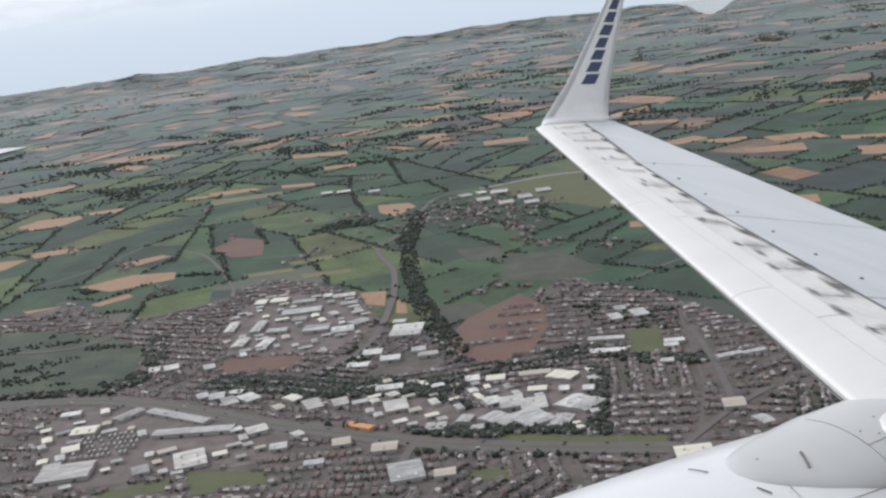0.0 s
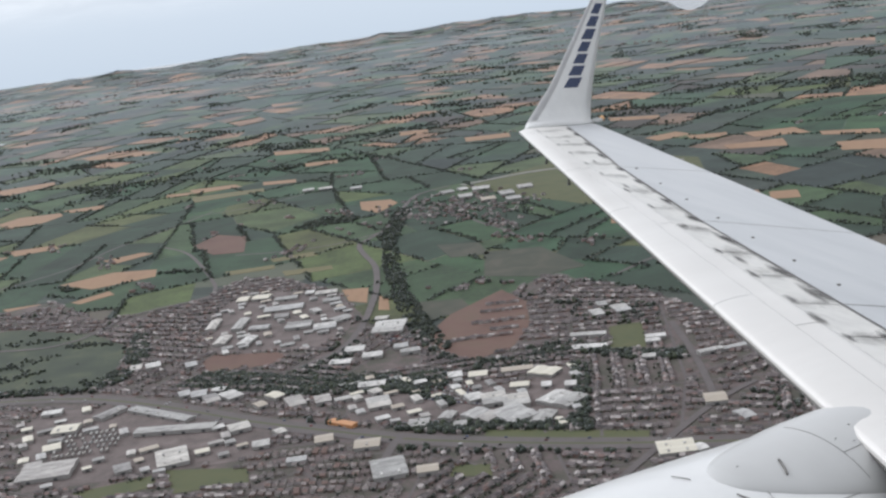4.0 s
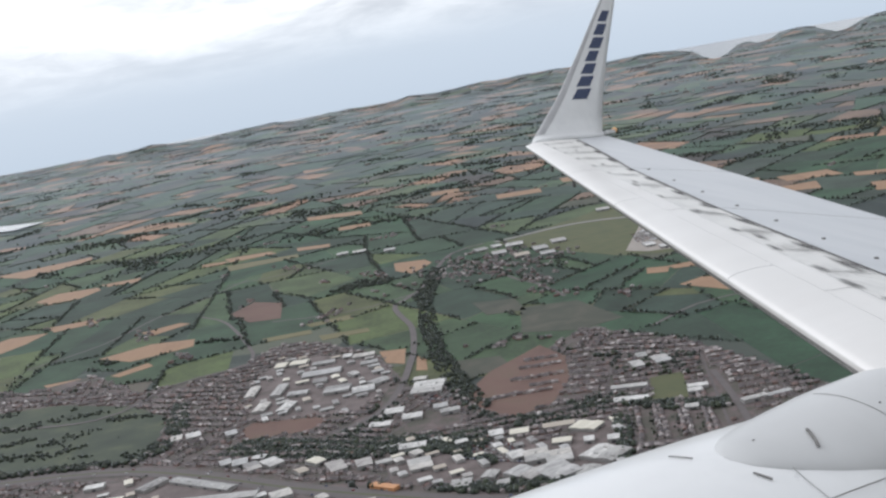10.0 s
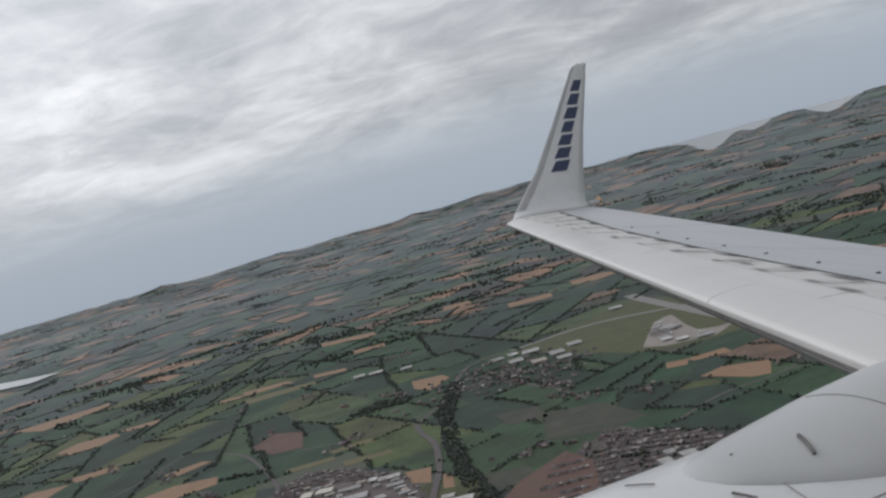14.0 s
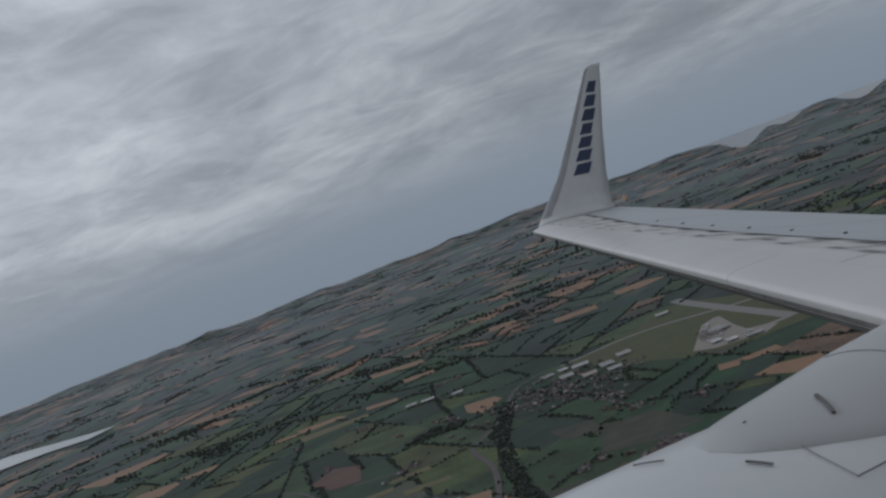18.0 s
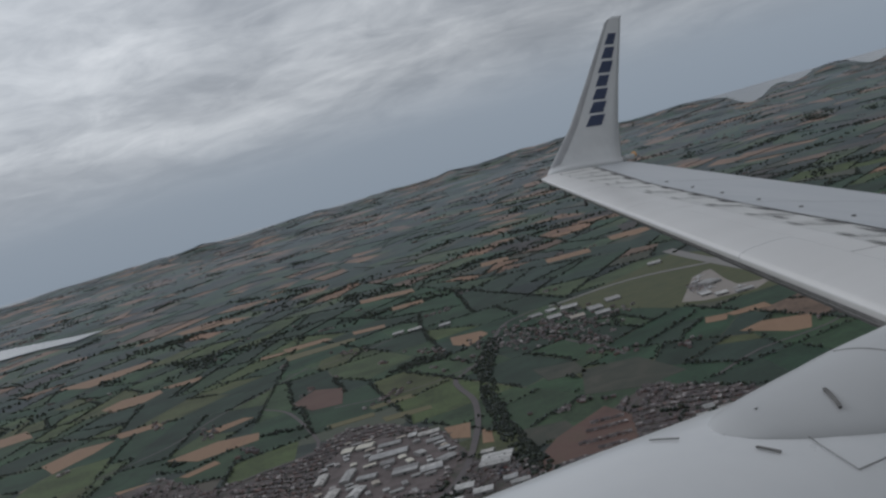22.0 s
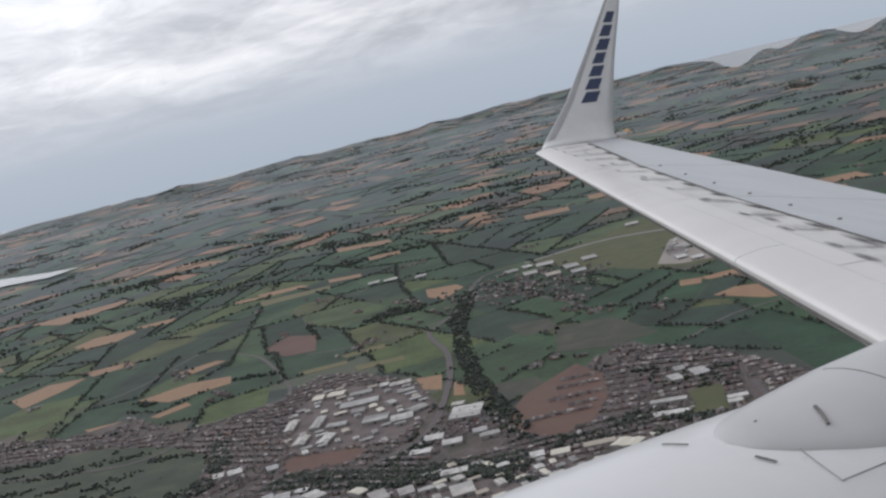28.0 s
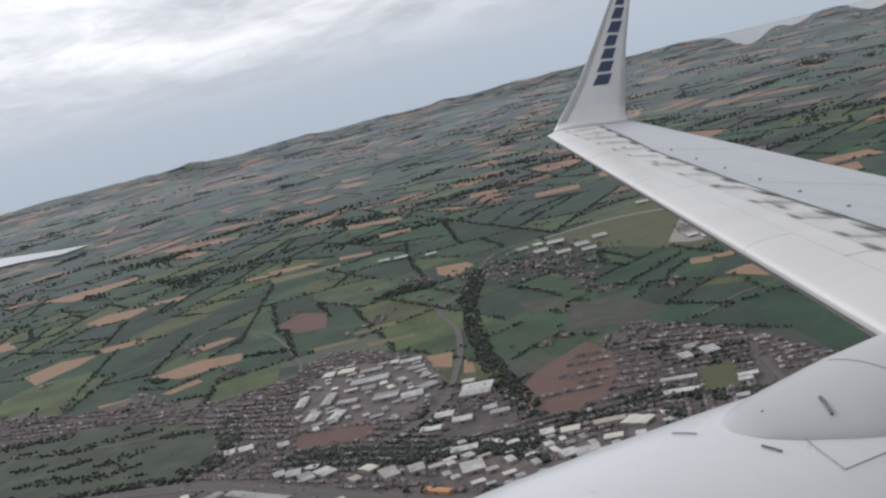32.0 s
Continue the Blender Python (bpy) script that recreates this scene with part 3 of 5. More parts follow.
def area(poly):
    return abs(sum(p[0] * q[1] - q[0] * p[1] for p, q in zip(poly, poly[1:] + poly[:1]))) / 2


def middle(poly):
    return sum(p[0] for p in poly) / len(poly), sum(p[1] for p in poly) / len(poly)


fields, todo = [], [[(-3600, 180), (3600, 180), (3600, 4950), (-3600, 4950)]]
while todo:
    poly = todo.pop()
    if len(poly) < 3:
        continue
    cx, cy = middle(poly)
    reach = math.hypot(cx, cy)
    size = area(poly)
    if size < 400000 and abs(math.atan2(cx, cy)) > 0.72:
        continue
    if size < rng.uniform(1900, 6400) * (0.7 + reach / 4200):
        fields.append(poly)
        continue
    long = max(zip(poly, poly[1:] + poly[:1]), key=lambda e: math.hypot(e[1][0] - e[0][0], 0.42 * (e[1][1] - e[0][1])))
    a = math.atan2(long[1][1] - long[0][1], long[1][0] - long[0][0]) + rng.gauss(0, 0.25) + (0.35 if size > 900000 else 0)
    n = (math.cos(a), math.sin(a))
    mx, my = (long[0][0] + long[1][0]) / 2, (long[0][1] + long[1][1]) / 2
    s = rng.uniform(0.3, 0.7)
    todo += list(split(poly, n, (long[0][0] + s * (long[1][0] - long[0][0]), long[0][1] + s * (long[1][1] - long[0][1]))))

hedge_places, bank_lines = [], []
near_fields = []
verts, faces = [], []
for poly in fields:
    cx, cy = middle(poly)
    az, reach = math.atan2(cx, cy), math.hypot(cx, cy)
    if reach > coast(az) - 25 or any(math.hypot(*p) > coast(math.atan2(*p)) for p in poly):
        continue
    in_town = inside(cx, cy, TOWN)
    if not in_town:
        shrunk = [(cx + (p[0] - cx) * 0.985, cy + (p[1] - cy) * 0.985) for p in poly]
        if reach < 1350 and len(near_fields) < 280:
            near_fields.append(shrunk)
        else:
            faces.append(list(range(len(verts), len(verts) + len(poly))))
            verts += [(x, y, relief(x, y) + (0.07 if reach < 2200 else 0.9)) for x, y in shrunk]
        for p, q in list(zip(poly, poly[1:] + poly[:1])):
            if p > q or rng.random() < 0.3:
                continue
            d = math.hypot(q[0] - p[0], q[1] - p[1])
            gappy = rng.uniform(0.45, 1.0)
            if reach > 1500:
                if rng.random() < (0.42 if reach < 2300 else 0.2):
                    bank_lines.append((p, q, rng.uniform(0.4, 1.2) * (1 + (reach - 1500) / 3000)))
                continue
            gap = 1.0 if reach < 1600 else (3.6 if reach < 2600 else 6.0)
            for i in range(int(d / gap)):
                if rng.random() < gappy:
                    s = (i + rng.random()) * gap / d
                    if any(inside(p[0] + s * (q[0] - p[0]), p[1] + s * (q[1] - p[1]), pts) for pts in SPACES):
                        continue
                    hedge_places.append((p[0] + s * (q[0] - p[0]) + rng.gauss(0, 1.1), p[1] + s * (q[1] - p[1]) + rng.gauss(0, 1.1), rng.uniform(0.5, 1.6) * (0.85 if reach < 1600 else 1.7 if reach < 2600 else 2.8)))
ob = mesh_ob("far_fields", verts, faces, M_FIELD, ground)
tagged(ob, kind="stuff")
for pts in near_fields:
    part("field", slab(pts, 0.07, 0.06), M_FIELD_ONE, ground)


# ---- trees and hedges ----
ICO = [(0, 0, 1)] + [(0.894 * math.cos(a), 0.894 * math.sin(a), 0.447) for a in [2 * math.pi * i / 5 for i in range(5)]] + \
      [(0.894 * math.cos(a), 0.894 * math.sin(a), -0.447) for a in [2 * math.pi * (i + 0.5) / 5 for i in range(5)]] + [(0, 0, -1)]
ICO_F = [(0, 1 + i, 1 + (i + 1) % 5) for i in range(5)] + [(1 + i, 6 + i, 1 + (i + 1) % 5) for i in range(5)] + \
        [(1 + (i + 1) % 5, 6 + i, 6 + (i + 1) % 5) for i in range(5)] + [(11, 6 + (i + 1) % 5, 6 + i) for i in range(5)]
OCT = [(1, 0, 0), (0, 1, 0), (-1, 0, 0), (0, -1, 0), (0, 0, 1), (0, 0, -0.6)]
OCT_F = [(0, 1, 4), (1, 2, 4), (2, 3, 4), (3, 0, 4), (1, 0, 5), (2, 1, 5), (3, 2, 5), (0, 3, 5)]


def clumps(name, places, form, form_faces, seed, label, category):
    """Leaf clumps of uneven shape, as one mesh. places: x, y, radius."""
    r = np.random.default_rng(seed)
    base = np.array(form)
    p = np.array(places)
    n, k = len(p), len(base)
    turn = r.uniform(0, 6.28, n)
    c, s = np.cos(turn)[:, None], np.sin(turn)[:, None]
    v = base[None] * r.uniform(0.65, 1.35, (n, k, 1))
    x, y = v[:, :, 0] * c - v[:, :, 1] * s, v[:, :, 0] * s + v[:, :, 1] * c
    z = v[:, :, 2] * r.uniform(0.7, 1.1, (n, 1))
    rad = p[:, 2][:, None]
    out = np.stack([x * rad + p[:, 0][:, None], y * rad + p[:, 1][:, None], np.maximum(z * rad + rad * 0.75, 0.0) + 0.05 + np.array([relief(q[0], q[1]) for q in places])[:, None]], 2).reshape(-1, 3)
    f = (np.array(form_faces)[None] + (np.arange(n) * k)[:, None, None]).reshape(-1, 3)
    me = bpy.data.meshes.new(name)
    me.vertices.add(len(out))
    me.vertices.foreach_set("co", out.ravel())
    me.loops.add(f.size)
    me.loops.foreach_set("vertex_index", f.ravel().astype(np.int32))
    me.polygons.add(len(f))
    me.polygons.foreach_set("loop_start", np.arange(0, f.size, 3, dtype=np.int32))
    me.update(calc_edges=True)
    me.materials.append(M_TREE)
    return tagged(new(name, me), label, category, kind="stuff")


# far hedges: low banks of bushes with an uneven ridge
bank_v, bank_f = [], []
for p, q, w in bank_lines:
    d = math.hypot(q[0] - p[0], q[1] - p[1])
    if d < 3:
        continue
    sx, sy = -(q[1] - p[1]) / d, (q[0] - p[0]) / d
    n = max(2, int(d / 14))
    k = len(bank_v)
    for i in range(n + 1):
        s = i / n
        x, y = p[0] + s * (q[0] - p[0]), p[1] + s * (q[1] - p[1])
        ww, z = w * rng.uniform(0.4, 1.4), relief(x, y)
        bank_v += [(x - sx * ww, y - sy * ww, z + 0.02), (x + rng.uniform(-0.5, 0.5), y, z + (0.6 if math.hypot(x, y) < 2200 else 1.2) + ww * 0.2), (x + sx * ww, y + sy * ww, z + 0.02)]
    for i in range(n):
        a = k + i * 3
        bank_f += [(a, a + 3, a + 4, a + 1), (a + 1, a + 4, a + 5, a + 2)]
tagged(mesh_ob("far_hedgerows", bank_v, bank_f, M_TREE), "distant dark green hedge banks between the fields", "hedge", kind="stuff")
clumps("hedgerows", hedge_places, OCT, OCT_F, 1, "dark green hedgerows with small trees dividing the fields", "hedge")

wood_places = []


def belt(line, width, density, size=1.2, skew=0.0):
    pts = smooth_line(line)
    for a, b in zip(pts, pts[1:]):
        d = (b - a).length
        side = Vector((-(b - a).y, (b - a).x, 0)).normalized()
        for i in range(int(d * width * density * 2.6) + 1):
            q = a + (b - a) * rng.random() + side * (rng.uniform(-0.5, 0.5) * width + skew)
            if any(inside(q.x, q.y, pts) for pts in SPACES[1:9]):
                continue
            if all(line_gap(q.x, q.y, ln[::2] + [ln[-1]]) > w / 2 + 1 for ln, w in roads):
                wood_places.append((q.x, q.y, 0.8 * size * rng.uniform(0.6, 1.4)))


def grove(poly, density, size=1.2, free=False, tufts=False):
    xs, ys = [p[0] for p in poly], [p[1] for p in poly]
    for i in range(int(area(poly) * density * (1.0 if tufts else 2.8))):
        for _ in range(30):
            x, y = rng.uniform(min(xs), max(xs)), rng.uniform(min(ys), max(ys))
            if inside(x, y, poly):
                break
        if noise.noise((x / 26, y / 12, 1)) < (0.10 if tufts else -0.28):
            continue
        if not free or town_free(x, y):
            wood_places.append((x, y, 0.8 * size * rng.uniform(0.6, 1.4)))


grove([(0.6, 855.3), (8.8, 827.6), (-4.8, 727.8), (-7.8, 701.9), (-4.4, 661.3), (0.3, 591.3), (10.1, 529.6), (14.3, 494.9), (8.1, 475.6), (-0.3, 502.3), (-7.6, 566.3), (-13.4, 666.9), (-12.6, 732.8), (-16.0, 749.8)],0.06)
belt([(5.2, 842.8), (-7.0, 743.8), (-6.7, 675.1), (-4.6, 604.6), (2.7, 542.4), (8.2, 497.9)], 10, 0.06, 0.8)
belt([(10.5, 493.0), (21.5, 462.0), (44.2, 456.5), (61.0, 459.4)], 12, 0.16, 1.0)
grove([(-143.9, 611.5), (-135.2, 588.5), (-126.8, 550.0), (-130.5, 513.2), (-144.9, 498.6), (-141.8, 518.5), (-138.6, 547.8)], 0.2)
belt([(-100.1, 497.6), (-73.7, 481.1), (-48.7, 464.8), (-25.3, 458.6), (10.9, 445.6)], 22, 0.26, 1.1)
belt([(-93.5, 503.1), (-69.5, 487.4), (-44.3, 471.5), (-15.9, 463.5)], 8, 0.2, 1.0)
belt([(-57.2, 485.8), (-40.2, 488.4), (-28.3, 520.6)], 16, 0.06)
belt([(-12.6, 401.2), (7.4, 393.9), (34.3, 383.6), (54.6, 375.0)], 10, 0.26)
belt([(-33.5, 413.1), (-55.3, 425.7), (-69.4, 437.4)], 7, 0.08)
belt([(-17.0, 382.0), (-1.6, 377.7), (49.4, 357.3), (80.0, 345.9)], 7, 0.07)
belt([(45.2, 464.4), (60.0, 467.8), (87.8, 443.1), (108.5, 435.5)], 12, 0.16)
belt([(-231.9, 520.8), (-178.8, 514.0), (-148.4, 503.0)], 9, 0.2)
belt([(-16.1, 453.0), (1.2, 432.5), (8.9, 417.2)], 6, 0.2)
belt([(61.6, 442.6), (56.9, 407.4), (51.1, 382.6)], 6, 0.2)
grove([(-76.6, 836.8), (-52.8, 855.6), (-27.7, 838.6), (-31.5, 820.4), (-71.8, 823.7)], 0.07, free=True)
grove([(-221.8, 739.8), (-190.0, 759.3), (-123.6, 730.7), (-122.5, 722.4), (-183.5, 745.3), (-209.4, 718.7)], 0.06, free=True)
grove([(118.1, 402.6), (133.9, 372.6), (138.1, 345.4), (117.6, 349.5), (111.7, 382.6)], 0.04, free=True)
grove([(66.2, 539.0), (107.1, 515.8), (114.2, 473.7), (74.5, 495.1)], 0.035, free=True)
grove([(-301.3, 654.6), (-213.8, 636.7), (-141.7, 569.9), (-140.0, 510.5), (-179.8, 517.2), (-255.5, 541.2)], 0.16, 0.95, tufts=True)
for i in range(420):
    a, r = rng.uniform(-0.6, 0.6), rng.uniform(1150, 4500)
    x0, y0, spin, n = math.sin(a) * r, math.cos(a) * r, rng.uniform(0, 3.1), rng.randint(25, 80)
    for k in range(n):
        u, v = rng.gauss(0, 34), rng.gauss(0, 4 + r / 500)
        x, y = x0 + u * math.cos(spin) - v * math.sin(spin), y0 + u * math.sin(spin) + v * math.cos(spin)
        if math.hypot(x, y) < coast(math.atan2(x, y)) - 20 and not any(inside(x, y, q) for q in SPACES):
            wood_places.append((x, y, rng.uniform(0.9, 1.9)))
clumps("woodland", wood_places, ICO, ICO_F, 2, "dark green woodland belts along the valley and roads", "wood")

# ---- houses ----
def gable(length, width, eave, ridge):
    """Corner points and faces of the walls and the roof of a small gabled house, its middle on the ground."""
    a, b = length / 2, width / 2
    wv = [(-a, -b, 0), (a, -b, 0), (a, b, 0), (-a, b, 0), (-a, -b, eave), (a, -b, eave), (a, b, eave), (-a, b, eave), (-a, 0, ridge - 0.05), (a, 0, ridge - 0.05)]
    wf = [(0, 1, 5, 4), (2, 3, 7, 6), (1, 2, 6, 9, 5), (3, 0, 4, 8, 7)]
    o = 0.12
    rv = [(-a - o, -b - o, eave - 0.07), (a + o, -b - o, eave - 0.07), (a + o, 0, ridge), (-a - o, 0, ridge), (a + o, b + o, eave - 0.07), (-a - o, b + o, eave - 0.07),
          (-a - o, -b - o, eave + 0.02), (a + o, -b - o, eave + 0.02), (a + o, 0, ridge + 0.09), (-a - o, 0, ridge + 0.09), (a + o, b + o, eave + 0.02), (-a - o, b + o, eave + 0.02)]
    rf = [(6, 7, 8, 9), (9, 8, 10, 11), (1, 0, 3, 2), (2, 3, 5, 4), (0, 1, 7, 6), (4, 5, 11, 10)]
    return wv, wf, rv, rf


W_V, W_F, R_V, R_F = [], [], [], []
house_rng = random.Random(11)
tree_spots = []


def add_house(x, y, turn, length, width, eave, ridge, ground_z=0.0):
    wv, wf, rv, rf = gable(length, width, eave, ridge)
    c, s = math.cos(turn), math.sin(turn)
    for vs, fs, VV, FF in ((wv, wf, W_V, W_F), (rv, rf, R_V, R_F)):
        k = len(VV)
        VV += [(x + p[0] * c - p[1] * s, y + p[0] * s + p[1] * c, p[2] + 0.2 + ground_z) for p in vs]
        FF += [tuple(k + i for i in f) for f in fs]


blocks, todo = [], [[(min(p[0] for p in TOWN), min(p[1] for p in TOWN)), (max(p[0] for p in TOWN), min(p[1] for p in TOWN)), (max(p[0] for p in TOWN), max(p[1] for p in TOWN)), (min(p[0] for p in TOWN), max(p[1] for p in TOWN))]]
while todo:
    poly = todo.pop()
    if len(poly) < 3:
        continue
    if area(poly) < house_rng.uniform(800, 2300):
        blocks.append(poly)
        continue
    long = max(zip(poly, poly[1:] + poly[:1]), key=lambda e: math.hypot(e[1][0] - e[0][0], e[1][1] - e[0][1]))
    a = math.atan2(long[1][1] - long[0][1], long[1][0] - long[0][0]) + house_rng.gauss(0, 0.2)
    s = house_rng.uniform(0.35, 0.65)
    todo += list(split(poly, (math.cos(a), math.sin(a)), (long[0][0] + s * (long[1][0] - long[0][0]), long[0][1] + s * (long[1][1] - long[0][1]))))

fine_houses = []
road_near = [([q for q in line[::3]] + [line[-1]], w) for line, w in roads]
for poly in blocks:
    cx, cy = middle(poly)
    if math.hypot(cx, cy) < 190 or abs(math.atan2(cx, cy)) > 0.62:
        continue
    if house_rng.random() < 0.02:
        continue
    long = max(zip(poly, poly[1:] + poly[:1]), key=lambda e: math.hypot(e[1][0] - e[0][0], e[1][1] - e[0][1]))
    a = math.atan2(long[1][1] - long[0][1], long[1][0] - long[0][0])
    if abs(math.sin(a)) > 0.65 and house_rng.random() < 0.8:
        a += math.pi / 2
    c, s = math.cos(a), math.sin(a)
    pitch = house_rng.choice((1.75, 1.9, 2.6, 2.9))
    gap = house_rng.uniform(3.2, 4.8)
    length = pitch * (0.97 if pitch < 2.2 else 0.72)
    tone = house_rng.random()
    for j in range(-11, 12):
        for i in range(-28, 29):
            u, v = i * pitch, j * gap + (1.2 if j % 2 else -1.2)
            x, y = cx + u * c - v * s, cy + u * s + v * c
            inner = (cx + (x - cx) * 1.07, cy + (y - cy) * 1.07)
            if not inside(*inner, poly) or not inside(x, y, TOWN):
                continue
            if any(line_gap(x, y, ln) < w / 2 + 2.2 for ln, w in road_near if abs(x - ln[0][0]) < 4000) or any(inside(x, y, pts) for pts in SPACES):
                continue
            if house_rng.random() < 0.06:
                continue
            x, y = x + house_rng.gauss(0, 0.25), y + house_rng.gauss(0, 0.25)
            h = (x, y, a + house_rng.gauss(0, 0.06) + (math.pi / 2 if house_rng.random() < 0.12 else 0), length, house_rng.uniform(1.35, 1.65), house_rng.uniform(0.7, 0.9), house_rng.uniform(1.15, 1.4))
            if len(fine_houses) < 220 and 330 < y < 520 and -60 < x < 90:
                fine_houses.append(h)
            else:
                add_house(*h)
            if house_rng.random() < 0.75:
                tree_spots.append((x - s * 2.0 + house_rng.gauss(0, 0.6), y + c * 2.0 + house_rng.gauss(0, 0.6), house_rng.uniform(0.3, 0.85)))

# new houses on the building site, and a crescent of houses on the hill
for (a0, b0), (a1, b1), n in (((10.7, 496.7), (24.6, 498.8), 14), ((24.6, 498.8), (41.6, 496.5), 16), ((26.6, 520.8), (49.9, 518.4), 20), ((31.3, 537.4), (50.9, 535.7), 16), ((35.2, 549.9), (51.0, 547.6), 12), ((33.1, 507.3), (45.7, 505.6), 10)):
    for k in range(n):
        w = (k + 0.5) / n
        add_house(a0 + (a1 - a0) * w + house_rng.gauss(0, 0.4), b0 + (b1 - b0) * w + house_rng.gauss(0, 0.4), math.atan2(b1 - b0, a1 - a0) + house_rng.gauss(0, 0.1), 1.8, 1.5, 0.9, 1.4)

def far_village(x, y, n, reach):
    spin = house_rng.uniform(-0.5, 0.5)
    for k in range(n):
        u, v = house_rng.gauss(0, reach), house_rng.gauss(0, reach * 0.6)
        px, py = x + u * math.cos(spin) - v * math.sin(spin), y + u * math.sin(spin) + v * math.cos(spin)
        if math.hypot(px, py) > coast(math.atan2(px, py)) - 30 or any(inside(px, py, q) for q in SPACES):
            continue
        add_house(px, py, spin + house_rng.choice((0, 1.57)), house_rng.uniform(3, 7), house_rng.uniform(2, 3), 1.4, 2.4, relief(px, py) + 0.7)


# the village by the airport, hamlets and farmsteads
def hamlet(x, y, n, reach, flat=0.5):
    spin = house_rng.uniform(0, 3.1)
    for k in range(n):
        u, v = house_rng.gauss(0, reach), house_rng.gauss(0, reach * flat)
        px, py = x + u * math.cos(spin) - v * math.sin(spin), y + u * math.sin(spin) + v * math.cos(spin)
        if relief(px, py) > 0 or any(line_gap(px, py, ln) < w / 2 + 2 for ln, w in road_near):
            continue
        add_house(px, py, spin + house_rng.choice((0, 1.57)) + house_rng.gauss(0, 0.15), house_rng.uniform(1.8, 3.6), house_rng.uniform(1.5, 2.2), house_rng.uniform(0.8, 1.1), house_rng.uniform(1.3, 1.8))
        if house_rng.random() < 0.5:
            tree_spots.append((px + house_rng.gauss(0, 3), py + house_rng.gauss(0, 3), house_rng.uniform(0.6, 1.5)))


for x, y in ((20.6, 819.3), (31.3, 811.7), (44.4, 815.0), (26.6, 855.8), (56.9, 811.4), (69.9, 791.3)):
    hamlet(x, y, 34, 26)
for x, y, n in (*(-34.1, 1050.4), 16), (*(64.0, 738.7), 22), (*(-71.1, 747.2), 14), (*(32.9, 593.2), 12), (*(-202.2, 798.3), 10), (*(-42.6, 863.1), 14), (*(-108.0, 965.5), 10), (*(-157.8, 703.8), 12), (*(190.6, 628.9), 6), (*(106.8, 654.1), 8), (*(65.7, 692.7), 12), (*(-258.9, 884.1), 8), (*(-131.8, 855.6), 5):
    hamlet(x, y, n, 12, 0.35)
for k in range(90):
    a, r = house_rng.uniform(-0.5, 0.5), house_rng.uniform(800, 2400)
    x, y = math.sin(a) * r, math.cos(a) * r
    if not inside(x, y, TOWN) and not any(inside(x, y, q) for q in SPACES):
        hamlet(x, y, house_rng.randint(2, 5), 4)
# far villages, and a small town on the coast
for k in range(110):
    a, r = house_rng.uniform(-0.5, 0.5), house_rng.uniform(2200, 4300)
    far_village(math.sin(a) * r, math.cos(a) * r, house_rng.randint(4, 12), house_rng.uniform(12, 30))
for a, r, n in ((-0.03, 4420, 50), (-0.33, 3900, 40), (0.21, 3500, 40)):
    far_village(math.sin(a) * r, math.cos(a) * r, n, 55)

# streets between the blocks
street_v, street_f = [], []
for index, poly in enumerate(blocks):
    cx, cy = middle(poly)
    if math.hypot(cx, cy) < 190 or abs(math.atan2(cx, cy)) > 0.62:
        continue
    z = 0.25 + 0.012 * (index % 7)
    for p, q in zip(poly, poly[1:] + poly[:1]):
        d = math.hypot(q[0] - p[0], q[1] - p[1])
        if d < 6 or (q[1] - p[1], q[0] - p[0]) < (0, 0):
            continue
        sx, sy = -(q[1] - p[1]) / d * 0.55, (q[0] - p[0]) / d * 0.55
        n = max(1, int(d / 9))
        for i in range(n):
            u, v = i / n, (i + 1) / n
            ax, ay, bx, by = p[0] + u * (q[0] - p[0]), p[1] + u * (q[1] - p[1]), p[0] + v * (q[0] - p[0]), p[1] + v * (q[1] - p[1])
            mx, my = (ax + bx) / 2, (ay + by) / 2
            if not inside(mx, my, TOWN) or any(inside(mx, my, pts) for pts in SPACES) or any(line_gap(mx, my, ln) < w / 2 for ln, w in road_near):
                continue
            k = len(street_v)
            street_v += [(ax - sx, ay - sy, z), (bx - sx, by - sy, z), (bx + sx, by + sy, z), (ax + sx, ay + sy, z)]
            street_f.append((k, k + 1, k + 2, k + 3))
tagged(mesh_ob("streets", street_v, street_f, M_ROAD), "narrow residential streets between the rows of houses", "streets", kind="structure")

housing = thing("housing_estates", Matrix.Identity(4), "rows of small terraced and semi-detached houses across the town", "houses", kind="stuff")
tagged(mesh_ob("house_walls", W_V, W_F, M_WALL, housing), kind="stuff")
tagged(mesh_ob("house_roofs", R_V, R_F, M_ROOF, housing), kind="stuff")
clumps("garden_trees", tree_spots, OCT, OCT_F, 5, "small dark green garden trees between the houses", "trees")

M_ROOF1 = material("slate_roof", [(0.250, 0.220, 0.215), (0.280, 0.232, 0.222), (0.320, 0.230, 0.205), (0.255, 0.225, 0.220), (0.440, 0.390, 0.375)], 0.5, 6, 0.8, per="object")
M_WALL1 = material("house_render", [(0.50, 0.46, 0.43), (0.64, 0.61, 0.58), (0.36, 0.27, 0.24), (0.72, 0.69, 0.66)], 0.5, 6, 0.85, per="object")
wv, wf, rv, rf = gable(1.8, 1.5, 0.8, 1.3)
model_house = thing("house", pose(*fine_houses[0][:2], 0.2, 0, 0, math.degrees(fine_houses[0][2])), "small gabled town house with pale render and slate roof", "house", "terraced houses")
mesh_ob("wall", wv, wf, M_WALL1, model_house)
house_roof = mesh_ob("roof", rv, rf, M_ROOF1, model_house)
bm = bmesh.new()
part("chimney", box(bm, 0.58, 0.78, -0.11, 0.11, 1.2, 1.6), M_WALL1, house_roof)
for h in fine_houses[1:]:
    copy_thing(model_house, pose(h[0], h[1], 0.2, 0, 0, math.degrees(h[2])))

